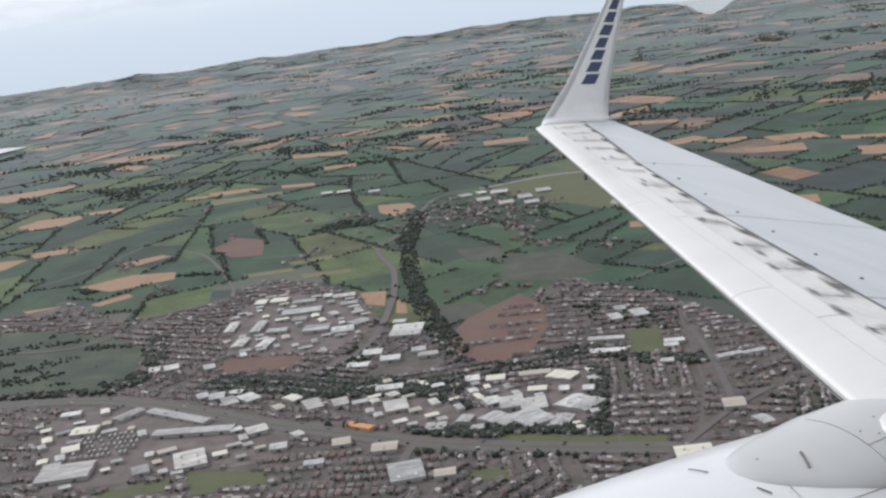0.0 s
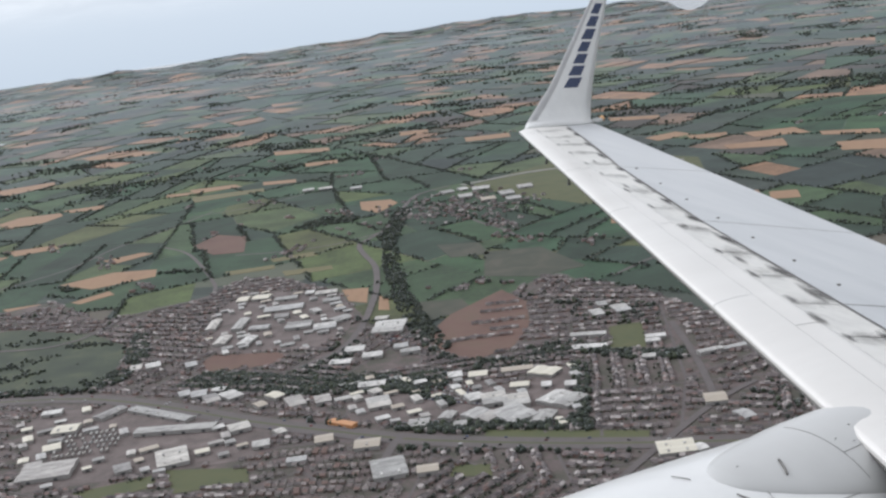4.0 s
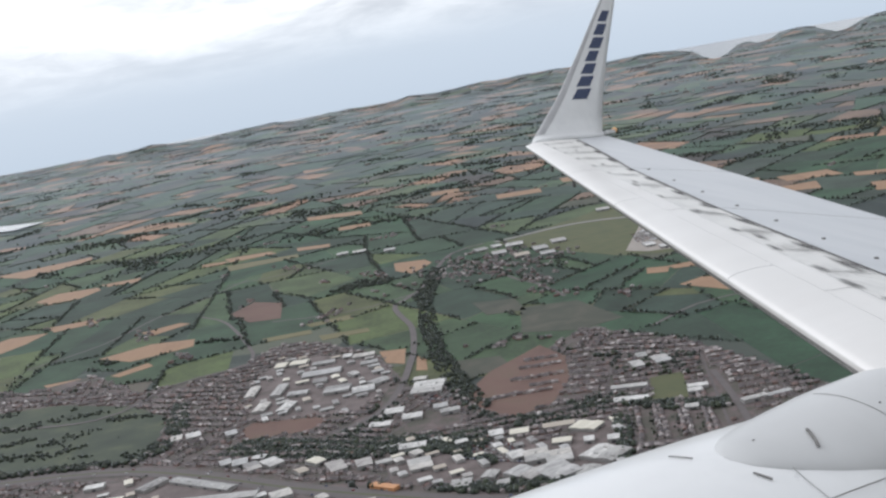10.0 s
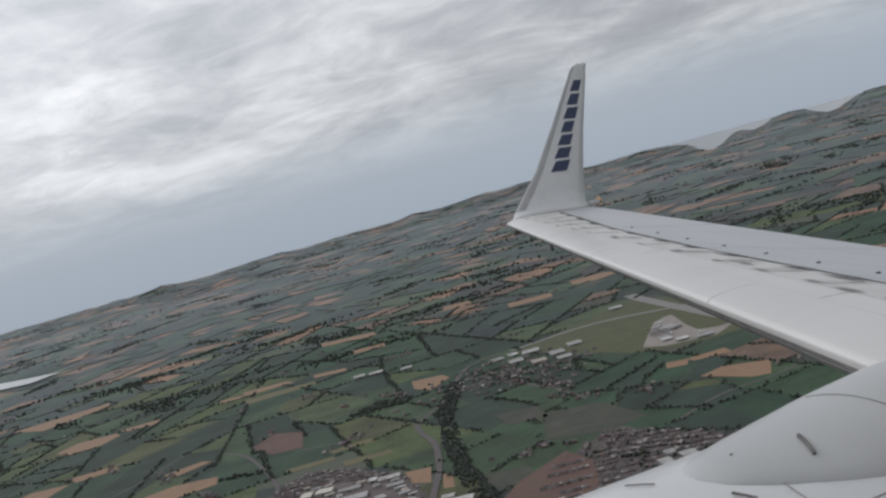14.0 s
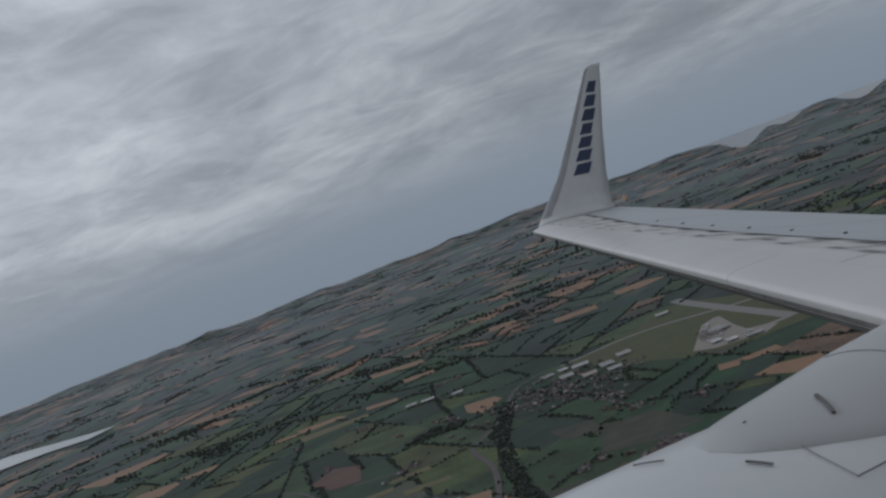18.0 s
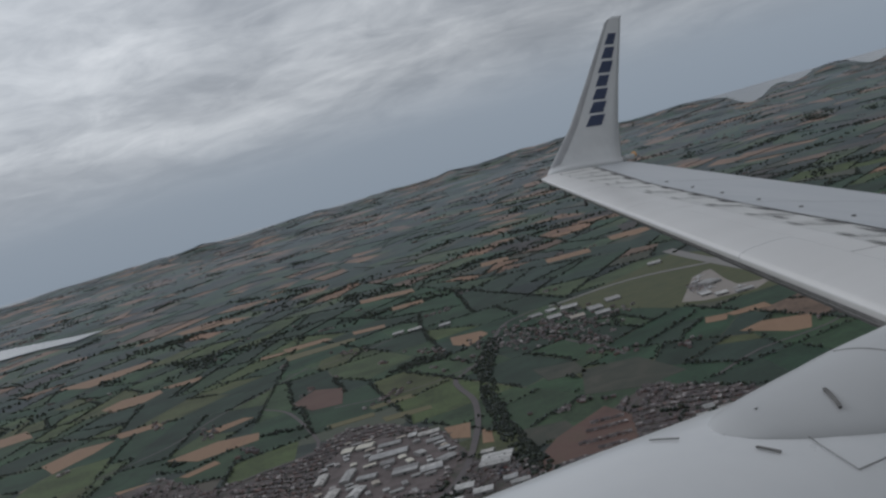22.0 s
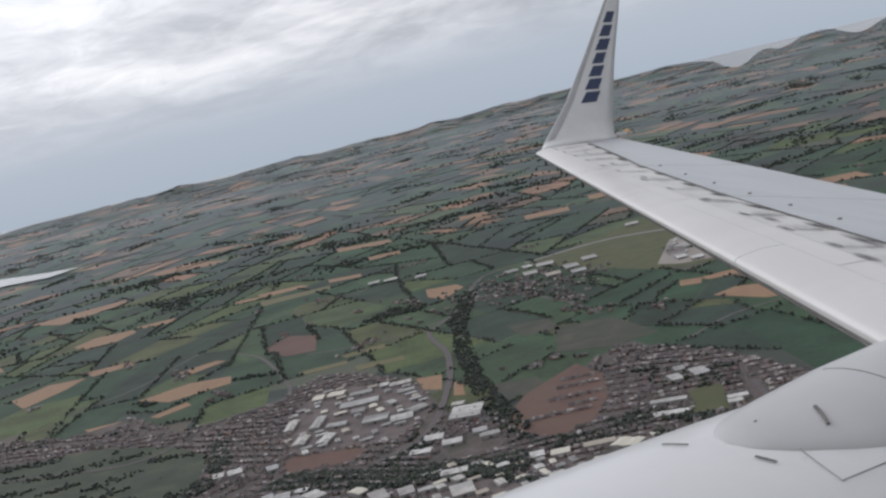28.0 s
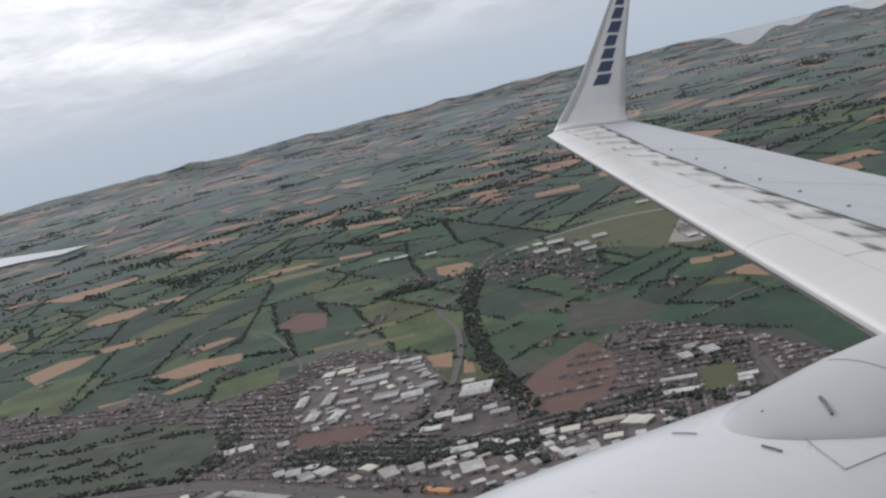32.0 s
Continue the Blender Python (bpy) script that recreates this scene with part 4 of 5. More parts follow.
# ---- sheds and works ----
shed_rng = random.Random(21)


SHEDS = []


def shed(x, y, length, width, turn, colour, height=2.2, bays=1, name="warehouse", label=""):
    """An industrial shed: walls, one low-pitched roof for each bay, loading doors."""
    words = {"white": "white", "grey": "grey", "cream": "cream", "tan": "tan", "orange": "orange", "blue": "blue-grey"}[colour]
    form = "long low" if length > 2.2 * width else "broad low"
    th = thing(name, pose(x, y, 0.2, 0, 0, turn), label or "%s industrial shed with a %s sheet-metal roof" % (form, words), "warehouse", "industrial sheds")
    bm = bmesh.new()
    wall = part("wall", box(bm, -length / 2, length / 2, -width / 2, width / 2, 0, height), M_CLAD if colour != "orange" else M_SHED["orange"], th)
    bw = width / bays
    for k in range(bays):
        y0 = -width / 2 + k * bw
        bm = bmesh.new()
        o, rise = 0.12, 0.07 * bw + 0.12
        prof = [(y0 - o, height + 0.003), (y0 - o, height + 0.12), (y0 + bw / 2, height + rise), (y0 + bw + (o if k == bays - 1 else -0.02), height + 0.12), (y0 + bw + (o if k == bays - 1 else -0.02), height + 0.003)]
        ends = [[bm.verts.new((sx * (length / 2 + o), py, pz)) for py, pz in prof] for sx in (-1, 1)]
        bm.faces.new(ends[0])
        bm.faces.new(ends[1][::-1])
        for i in range(5):
            j = (i + 1) % 5
            bm.faces.new((ends[0][j], ends[0][i], ends[1][i], ends[1][j]))
        bmesh.ops.recalc_face_normals(bm, faces=bm.faces)
        roof = part("roof", bm, M_SHED[colour], th)
        if length > 9 and shed_rng.random() < 0.6:
            n = min(5, int(length / 5))
            for i in range(n):
                u = -length / 2 + (i + 0.5) * length / n
                part("rooflight", box(bmesh.new(), u - 0.35, u + 0.35, y0 + bw * 0.15, y0 + bw * 0.4, height + 0.12, height + 0.22 + rise * 0.62), M_SHED["grey" if colour != "grey" else "white"], roof)
    for i in range(max(1, int(length / 8))):
        u = -length / 2 + (i + 0.5) * length / max(1, int(length / 8))
        part("loading_door", box(bmesh.new(), u - 0.7, u + 0.7, -width / 2 - 0.05, -width / 2 + 0.05, 0, height * 0.6), M_GLASS, wall)
    SHEDS.append((x, y, max(length, width) / 2))
    return th


def estate(rows):
    for (x0, y0), (x1, y1), width, colour in rows:
        d = math.hypot(x1 - x0, y1 - y0)
        if any(math.hypot((x0 + x1) / 2 - a, (y0 + y1) / 2 - b) < 0.6 * (r + max(d, width) / 2) + 1.0 for a, b, r in SHEDS):
            continue
        shed((x0 + x1) / 2, (y0 + y1) / 2, d * 1.0, width * 0.86, math.degrees(math.atan2(y1 - y0, x1 - x0)), colour, shed_rng.uniform(1.1, 1.6), 1 if width < 12 else 2)


# trading estate by the valley
estate([((-93.1, 631.8), (-87.0, 630.6), 11, "cream"), ((-84.6, 630.2), (-75.4, 628.2), 10, "cream"), ((-101.6, 575.5), (-100.1, 593.1), 6, "white"), ((-93.7, 568.8), (-90.5, 590.8), 6, "white"), ((-87.8, 568.3), (-84.9, 587.7), 6, "white"),
        ((-93.7, 545.7), (-91.5, 558.8), 7, "white"), ((-88.6, 543.1), (-84.6, 557.1), 7, "white"), ((-81.7, 539.6), (-78.1, 552.0), 7, "white"), ((-74.4, 535.9), (-69.6, 549.3), 7, "white"),
        ((-94.4, 574.4), (-82.7, 572.0), 6, "white"), ((-80.9, 567.4), (-70.9, 565.7), 7, "white"), ((-76.1, 600.2), (-55.8, 598.9), 11, "white"), ((-55.7, 625.5), (-51.0, 625.0), 8, "white")])
estate([((-50.3, 620.3), (-38.6, 620.0), 8, "white"), ((-50.6, 582.4), (-47.0, 584.2), 8, "white"), ((-62.2, 561.1), (-49.6, 559.8), 12, "grey"), ((-48.4, 552.1), (-37.5, 552.4), 12, "white"), ((-39.3, 559.6), (-31.6, 564.6), 9, "grey"),
        ((-77.9, 550.2), (-68.2, 548.6), 6, "white"), ((-69.5, 583.2), (-62.3, 583.0), 8, "grey"), ((-72.3, 620.2), (-60.0, 619.5), 7, "grey"), ((-45.6, 602.1), (-36.7, 602.2), 7, "grey")])
# stores by the road junction
estate([((-18.9, 534.8), (-4.5, 532.3), 22, "white"), ((-18.2, 551.8), (-12.1, 550.4), 6, "white"), ((-32.0, 505.9), (-23.5, 504.8), 9, "white"), ((-24.3, 493.7), (-15.6, 493.2), 8, "white"), ((-38.3, 491.1), (-29.2, 488.8), 7, "white"),
        ((-32.9, 492.8), (-25.5, 491.4), 7, "grey"), ((-10.5, 500.5), (-4.2, 500.4), 7, "white"), ((-7.8, 490.7), (0.7, 491.1), 6, "white"), ((-131.9, 527.3), (-126.8, 527.9), 9, "white"), ((-124.5, 525.3), (-118.0, 526.7), 9, "white"), ((-105.2, 517.5), (-100.2, 518.9), 8, "white")])
# sheds above the dual carriageway
estate([((-101.7, 475.8), (-97.1, 477.0), 8, "white"), ((-95.9, 473.1), (-89.6, 473.6), 9, "white"), ((-89.4, 463.8), (-83.9, 465.8), 12, "grey"), ((-81.7, 463.6), (-75.9, 467.4), 12, "white"), ((-87.6, 476.7), (-82.3, 475.6), 5, "white"),
        ((-66.9, 447.1), (-63.3, 449.1), 7, "tan"), ((-61.9, 454.7), (-58.1, 458.0), 9, "cream"), ((-54.4, 445.2), (-47.9, 447.1), 14, "grey"), ((-43.1, 442.6), (-36.9, 443.5), 10, "grey"), ((-25.8, 452.9), (-15.0, 451.8), 7, "white"),
        ((-22.5, 429.9), (-13.7, 430.8), 14, "white"), ((-21.2, 442.6), (-17.5, 444.7), 6, "white"), ((-36.1, 417.5), (-27.0, 409.4), 4, "orange"), ((-7.3, 402.2), (0.0, 401.1), 8, "white"), ((5.5, 402.0), (8.4, 408.4), 6, "white"), ((10.1, 449.9), (15.8, 449.9), 8, "white")])
# works beside the terraces
estate([((15.1, 419.1), (21.0, 420.6), 9, "white"), ((20.5, 414.9), (29.6, 414.9), 14, "white"), ((27.9, 410.6), (37.5, 410.3), 14, "white"), ((18.2, 446.1), (25.6, 445.2), 7, "cream"), ((19.5, 452.8), (33.1, 450.3), 7, "tan"), ((31.3, 445.8), (43.7, 444.5), 6, "tan"),
        ((37.0, 450.5), (44.7, 452.0), 8, "tan"), ((44.8, 434.8), (50.1, 441.5), 13, "cream"), ((52.7, 429.9), (59.0, 445.1), 10, "cream"), ((32.6, 427.4), (39.7, 426.0), 6, "cream"), ((44.0, 422.7), (47.7, 422.2), 6, "white"), ((52.4, 418.9), (56.6, 418.1), 6, "white"),
        ((44.4, 400.4), (53.3, 409.0), 17, "white"), ((37.6, 385.2), (42.4, 394.8), 8, "white"), ((15.7, 396.7), (22.4, 402.4), 16, "grey"), ((24.5, 393.9), (35.4, 398.9), 18, "grey"), ((8.5, 394.5), (13.0, 394.1), 5, "white")])
# school and halls on the hill
estate([((64.6, 478.2), (79.2, 474.4), 5, "white"), ((63.9, 469.5), (74.2, 467.2), 5, "white"), ((62.5, 461.4), (76.3, 458.8), 6, "white"), ((78.6, 506.2), (83.8, 506.7), 11, "white"), ((89.2, 508.0), (96.0, 508.6), 13, "white"), ((83.6, 519.1), (88.3, 519.1), 8, "grey"),
        ((93.2, 461.8), (101.2, 460.7), 5, "white"), ((92.0, 456.6), (97.7, 455.8), 5, "white"), ((86.3, 438.5), (91.4, 437.2), 5, "white"), ((107.1, 432.2), (117.0, 434.0), 4, "white"), ((116.8, 433.4), (126.8, 435.2), 4, "white"), ((95.5, 383.2), (102.9, 382.2), 10, "tan"), ((101.6, 364.0), (105.8, 365.2), 9, "white"),
        ((70.0, 346.3), (81.6, 345.2), 12, "cream"), ((80.9, 342.8), (84.5, 344.0), 6, "white")])
# sheds between the dual carriageway and the town
estate([((-132.6, 460.9), (-124.0, 470.8), 7, "grey"), ((-119.6, 467.6), (-92.3, 443.8), 6, "grey"), ((-112.2, 437.3), (-80.6, 430.8), 7, "white"), ((-109.0, 415.3), (-107.7, 433.2), 9, "white"), ((-97.5, 427.9), (-91.2, 414.8), 8, "white"), ((-98.5, 402.7), (-87.5, 405.2), 19, "white"),
        ((-74.9, 424.0), (-67.4, 426.3), 9, "white"), ((-64.0, 403.9), (-57.9, 404.4), 7, "white"), ((-148.0, 453.3), (-137.9, 452.6), 10, "cream"), ((-147.1, 433.1), (-140.6, 434.7), 8, "cream"), ((-148.8, 408.7), (-129.4, 408.8), 18, "grey"), ((-158.9, 477.1), (-150.7, 477.4), 6, "white"),
        ((-113.1, 399.7), (-107.4, 401.3), 9, "grey"), ((-56.5, 413.1), (-53.3, 415.0), 6, "white"), ((-50.3, 383.0), (-43.4, 383.0), 5, "white"), ((-41.3, 399.7), (-34.7, 400.0), 8, "tan"), ((-26.9, 388.9), (-17.9, 388.2), 9, "tan"), ((-21.0, 363.5), (-9.7, 364.5), 18, "grey"), ((-6.2, 357.9), (0.8, 357.8), 7, "tan")])
# terminal and hangars at the airport, villages beyond
estate([((34.8, 885.7), (43.5, 887.4), 14, "grey"), ((45.7, 857.6), (56.1, 857.7), 16, "grey"), ((58.3, 882.6), (71.2, 881.2), 16, "white"), ((60.0, 831.5), (70.3, 831.6), 14, "tan"), ((75.2, 847.4), (85.3, 847.8), 18, "grey"), ((48.0, 888.3), (54.6, 889.6), 12, "white"),
        ((77.3, 822.5), (87.5, 822.5), 14, "grey"), ((90.7, 864.2), (101.3, 864.3), 16, "grey"), ((-76.9, 995.6), (-67.3, 995.6), 12, "white"), ((-63.2, 990.5), (-51.7, 991.4), 12, "white"), ((-36.0, 969.1), (-26.6, 969.0), 12, "white"), ((153.0, 815.3), (162.9, 819.8), 18, "grey"), ((143.5, 783.8), (150.5, 783.9), 16, "white")])
estate([((150.7, 767.0), (158.3, 766.7), 10, "white"), ((162.0, 758.2), (173.4, 758.5), 8, "white"), ((143.8, 974.9), (154.6, 973.7), 14, "white"), ((190.6, 628.9), (196.8, 628.6), 10, "white")])

# lorries drawn up in a yard
lorry_rng = random.Random(8)
lorry = thing("lorry", pose(-140, 423, 0.62), "white box lorry with a dark cab parked in a yard", "lorry", "parked lorries")
part("box_body", box(bmesh.new(), -1.2, 0.75, -0.33, 0.33, 0.28, 1.0, 0.03), M_SHED["white"], lorry)
cab = part("cab", box(bmesh.new(), 0.82, 1.3, -0.3, 0.3, 0.2, 0.78, 0.05), M_CAR, lorry)
part("windscreen", box(bmesh.new(), 1.28, 1.31, -0.25, 0.25, 0.5, 0.72), M_GLASS, cab, "dark glass windscreen")
part("chassis", box(bmesh.new(), -1.2, 1.2, -0.2, 0.2, 0.14, 0.27), M_SEAL, lorry, "black steel chassis")
for wx in (-0.9, -0.6, 1.0):
    for wy in (-0.27, 0.27):
        bm = bmesh.new()
        bmesh.ops.create_cone(bm, cap_ends=True, segments=12, radius1=0.15, radius2=0.15, depth=0.14, matrix=Matrix.Translation((wx, wy, 0.15)) @ Matrix.Rotation(radians(90), 4, "X"))
        part("wheel", bm, M_SEAL, lorry, "black rubber tyre")
for j in range(5):
    for i in range(12):
        x, y = -141.5 + i * 2.1 + lorry_rng.gauss(0, 0.1), 423 + j * 5.2
        if (i or j) and lorry_rng.random() < 0.75 and not any(math.hypot(x - a, y - b) < r + 1.6 for a, b, r in SHEDS):
            copy_thing(lorry, pose(x, y, 0.62, 0, 0, 80 + lorry_rng.gauss(0, 4)))

# smaller workshops filling the yards
SHEDS.append((-131, 433, 13))
for yard, turn, count in ((SPACES[9], 12, 60), (SPACES[10], 14, 70), (SPACES[11], 12, 90)):
    xs, ys = [q[0] for q in yard], [q[1] for q in yard]
    for k in range(count * 3):
        x, y = shed_rng.uniform(min(xs), max(xs)), shed_rng.uniform(min(ys), max(ys))
        if count <= 0 or not inside(x, y, yard) or any(math.hypot(x - a, y - b) < r * 0.8 + 4.0 for a, b, r in SHEDS):
            continue
        if any(line_gap(x, y, ln) < w / 2 + 4 for ln, w in road_near):
            continue
        count -= 1
        shed(x, y, shed_rng.uniform(3, 7), shed_rng.uniform(2.2, 4), turn + shed_rng.choice((0, 90)) + shed_rng.gauss(0, 4), shed_rng.choice(("white", "grey", "grey", "tan", "cream", "grey")), shed_rng.uniform(0.8, 1.3))

# airliners parked on the apron
def parked_plane(x, y, turn):
    th = thing("parked_airliner", pose(x, y, 0.75, 0, 0, turn), "small white twin-engined airliner parked on the concrete apron", "aircraft", "parked airliners")
    bm = bmesh.new()
    rings = []
    for px, r, z in ((-4.6, 0.06, 0.35), (-3.6, 0.25, 0.22), (-2.2, 0.46, 0.05), (2.9, 0.48, 0.0), (4.0, 0.38, -0.04), (4.7, 0.12, -0.1)):
        rings.append([bm.verts.new((px, r * math.cos(a), z + r * math.sin(a))) for a in [2 * math.pi * k / 10 for k in range(10)]])
    for a, b in zip(rings, rings[1:]):
        for k in range(10):
            bm.faces.new((a[k], a[(k + 1) % 10], b[(k + 1) % 10], b[k]))
    bm.faces.new(rings[0])
    bm.faces.new(rings[-1])
    bmesh.ops.recalc_face_normals(bm, faces=bm.faces)
    body = part("fuselage", bm, M_PAINT, th, smooth=True)
    for side in (-1, 1):
        for name, x0, x1, tip0, tip1, reach, z, rise in (("wing", 0.9, -0.7, -1.5, -1.9, 4.3, -0.2, 0.4), ("tailplane", -3.5, -4.2, -4.2, -4.6, 1.6, 0.3, 0.15)):
            bm = bmesh.new()
            top = [bm.verts.new(q) for q in ((x0, side * 0.3, z + 0.06), (x1, side * 0.3, z + 0.06), (tip1, side * reach, z + rise + 0.02), (tip0, side * reach, z + rise + 0.02))]
            low = [bm.verts.new(v.co - Vector((0, 0, 0.1))) for v in top]
            for f in ((0, 1, 2, 3), (7, 6, 5, 4), (0, 4, 5, 1), (1, 5, 6, 2), (2, 6, 7, 3), (3, 7, 4, 0)):
                bm.faces.new([(top + low)[k] for k in f])
            bmesh.ops.recalc_face_normals(bm, faces=bm.faces)
            part(name, bm, M_WINGSKIN, th)
        bm = bmesh.new()
        r = bmesh.ops.create_cone(bm, cap_ends=True, segments=10, radius1=0.24, radius2=0.2, depth=0.9)
        bmesh.ops.rotate(bm, verts=r["verts"], matrix=Matrix.Rotation(math.pi / 2, 3, "Y"))
        bmesh.ops.translate(bm, verts=r["verts"], vec=(0.7, side * 1.4, -0.36))
        part("engine", bm, M_PAINT, th)
        part("main_wheel", box(bmesh.new(), -0.5, -0.3, side * 0.62 - 0.06, side * 0.62 + 0.06, -0.62, -0.25), M_SEAL, th)
    bm = bmesh.new()
    fin = [bm.verts.new((px, py, pz)) for py in (-0.04, 0.04) for px, pz in ((-3.2, 0.4), (-4.4, 0.4), (-4.7, 1.8), (-4.2, 1.8))]
    for f in ((0, 1, 2, 3), (7, 6, 5, 4), (0, 4, 5, 1), (1, 5, 6, 2), (2, 6, 7, 3), (3, 7, 4, 0)):
        bm.faces.new([fin[k] for k in f])
    bmesh.ops.recalc_face_normals(bm, faces=bm.faces)
    part("tail_fin", bm, M_NAVY, th, "navy blue tail fin")
    part("nose_wheel", box(bmesh.new(), 3.5, 3.65, -0.05, 0.05, -0.62, -0.25), M_SEAL, th)
    return th


parked_plane(154.7, 799.5, 70)
parked_plane(168.7, 774.3, 78)
parked_plane(158.7, 851.5, 250)
parked_plane(154.3, 837.9, 66)

# parked cars and vans in the yards
car_v, car_f = [], []
car_rng = random.Random(8)


def car_rows(a, b, c, rows, each):
    """Rows of parked cars on the slanted yard with the corners a, b (along) and c (across)."""
    for r in range(rows):
        for i in range(each):
            if car_rng.random() < 0.2:
                continue
            u, v = (i + 0.5) / each, (r + 0.5) / rows
            x, y = a[0] + (b[0] - a[0]) * u + (c[0] - a[0]) * v, a[1] + (b[1] - a[1]) * u + (c[1] - a[1]) * v
            k, t = len(car_v), math.atan2(c[1] - a[1], c[0] - a[0])
            for z, sx, sy in ((0, 0.6, 0.26), (0.2, 0.6, 0.27), (0.22, 0.36, 0.25), (0.38, 0.26, 0.21)):
                for px, py in ((-sx, -sy), (sx, -sy), (sx, sy), (-sx, sy)):
                    car_v.append((x + px * math.cos(t) - py * math.sin(t), y + px * math.sin(t) + py * math.cos(t), z + 0.42))
            for lv in range(3):
                for q in range(4):
                    car_f.append((k + lv * 4 + q, k + lv * 4 + (q + 1) % 4, k + lv * 4 + 4 + (q + 1) % 4, k + lv * 4 + 4 + q))
            car_f.append((k + 12, k + 13, k + 14, k + 15))


car_rows((-4.7, 453.0), (19.1, 435.4), (-3.3, 428.6), 6, 30)
car_rows((-15.3, 522.0), (-2.2, 519.4), (-14.1, 510.9), 3, 22)
car_rows((145.0, 836.3), (157.4, 836.8), (141.7, 798.5), 6, 26)
line = [q for q in roads[0][0]]
for k in range(70):
    i = car_rng.randrange(4, len(line) - 5)
    (ax, ay), (bx, by) = line[i], line[i + 1]
    d = math.hypot(bx - ax, by - ay) + 1e-6
    side = car_rng.choice((-4.2, -2.2, 2.2, 4.2))
    x, y = ax - (by - ay) / d * side, ay + (bx - ax) / d * side
    car_rows((x, y), (x + 0.01, y), (x + (bx - ax) / d * 0.01, y + (by - ay) / d * 0.01), 1, 1)
tagged(mesh_ob("parked_cars", car_v, car_f, M_CAR), "small cars parked in yards and along the carriageway", "cars", kind="stuff")

# ---- the aircraft ----
# its own axes: x out along the wing, y forward, z up; the tip's leading corner is at x = 17.1
aircraft = thing("airliner", pose(9.913, 3.717, 149.203, 4.629, 2.102, 119.043), "white airliner wing with an upturned winglet and engine cowl", "aircraft")
TIP, L_SWEEP, L_RISE, T_SWEEP, T_RISE, TIP_CHORD = 17.1, 0.5515, 0.0856, 0.3060, 0.1587, 1.652


def wing_line(x):
    a = TIP - x
    return Vector((x, a * L_SWEEP, -a * L_RISE)), Vector((x, -TIP_CHORD + a * T_SWEEP, -a * T_RISE))


def bulge(c):
    k = ((0, 0), (0.004, 0.16), (0.02, 0.36), (0.06, 0.66), (0.15, 1.0), (0.4, 0.8), (1, 0))
    for (a, u), (b, v) in zip(k, k[1:]):
        if c <= b:
            return u + (v - u) * (c - a) / (b - a)
    return 0.0


def skin(x, c, lift=0.0):
    """A point of the upper skin, the share c of the chord behind the leading edge."""
    le, tr = wing_line(x)
    q = le + (tr - le) * c
    q.z += 0.03 * (tr - le).length * bulge(c) + lift
    return q


def belly(x, c):
    le, tr = wing_line(x)
    ch = (tr - le).length
    q = le + (tr - le) * c
    q.z -= ch * 0.085 * (math.sqrt(max(c, 0)) * 1.6 if c < 0.2 else 0.716 * (1 - (c - 0.2) / 0.8) ** 0.9)
    return q


# the wing box
bm = bmesh.new()
CS = [0, 0.004, 0.012, 0.03, 0.06, 0.1, 0.15, 0.22, 0.3, 0.4, 0.52, 0.65, 0.8, 0.92, 1.0]
XS = [2.4 + (TIP - 2.4) * i / 30 for i in range(31)]
grid = []
for x in XS:
    grid.append([bm.verts.new(skin(x, c)) for c in CS] + [bm.verts.new(belly(x, c) - Vector((0, 0, 0.012))) for c in CS[-1:0:-1]])
for a, b in zip(grid, grid[1:]):
    n = len(a)
    for i in range(n):
        bm.faces.new((a[i], a[(i + 1) % n], b[(i + 1) % n], b[i]))
bm.faces.new(grid[-1])
bm.faces.new(grid[0][::-1])
bmesh.ops.recalc_face_normals(bm, faces=bm.faces)
wing = part("wing", bm, M_STAIN, aircraft, "swept wing with weathered pale grey skin panels", True)


def plate(name, x0, x1, c0, c1, mat, lift=0.006, label="", wrap=False, edge=(0.0, 0.0)):
    """A thin skin panel lying on the wing between the stations x0, x1 and the chord shares c0, c1 (c may shift along the panel by edge)."""
    bm = bmesh.new()
    nx = max(3, int((x1 - x0) / 0.4))
    cs = [c0 + (c1 - c0) * (i / 10) ** (2 if c0 == 0 else 1) for i in range(11)]
    rows = []
    for i in range(nx + 1):
        s = i / nx
        x = x0 + (x1 - x0) * s
        line = []
        if wrap:
            line += [bm.verts.new(belly(x, c) - Vector((0, -0.004, lift))) for c in (0.05, 0.02, 0.006)]
        for j, c in enumerate(cs):
            cc = c + (edge[0] if j < 5 else edge[1]) * s * (1 if j in (0, 10) else abs(j - 5) / 5)
            q = skin(x, min(1.0, cc), lift)
            if wrap and c < 0.01:
                q.y += 0.006
            line.append(bm.verts.new(q))
        rows.append(line)
    for a, b in zip(rows, rows[1:]):
        for i in range(len(a) - 1):
            bm.faces.new((a[i], b[i], b[i + 1], a[i + 1]))
    bmesh.ops.recalc_face_normals(bm, faces=bm.faces)
    top = max(bm.faces, key=lambda f: f.calc_center_median().z)
    if top.normal.z < 0:
        bmesh.ops.reverse_faces(bm, faces=bm.faces)
    return part(name, bm, mat, wing, label, True)


def seam(x):
    k = ((2.4, 0.305), (8.2, 0.29), (10.2, 0.30), (12.3, 0.34), (14.2, 0.41), (15.6, 0.50), (17.1, 0.61))
    for (a, u), (b, v) in zip(k, k[1:]):
        if x <= b:
            return u + (v - u) * (x - a) / (b - a)
    return 0.6


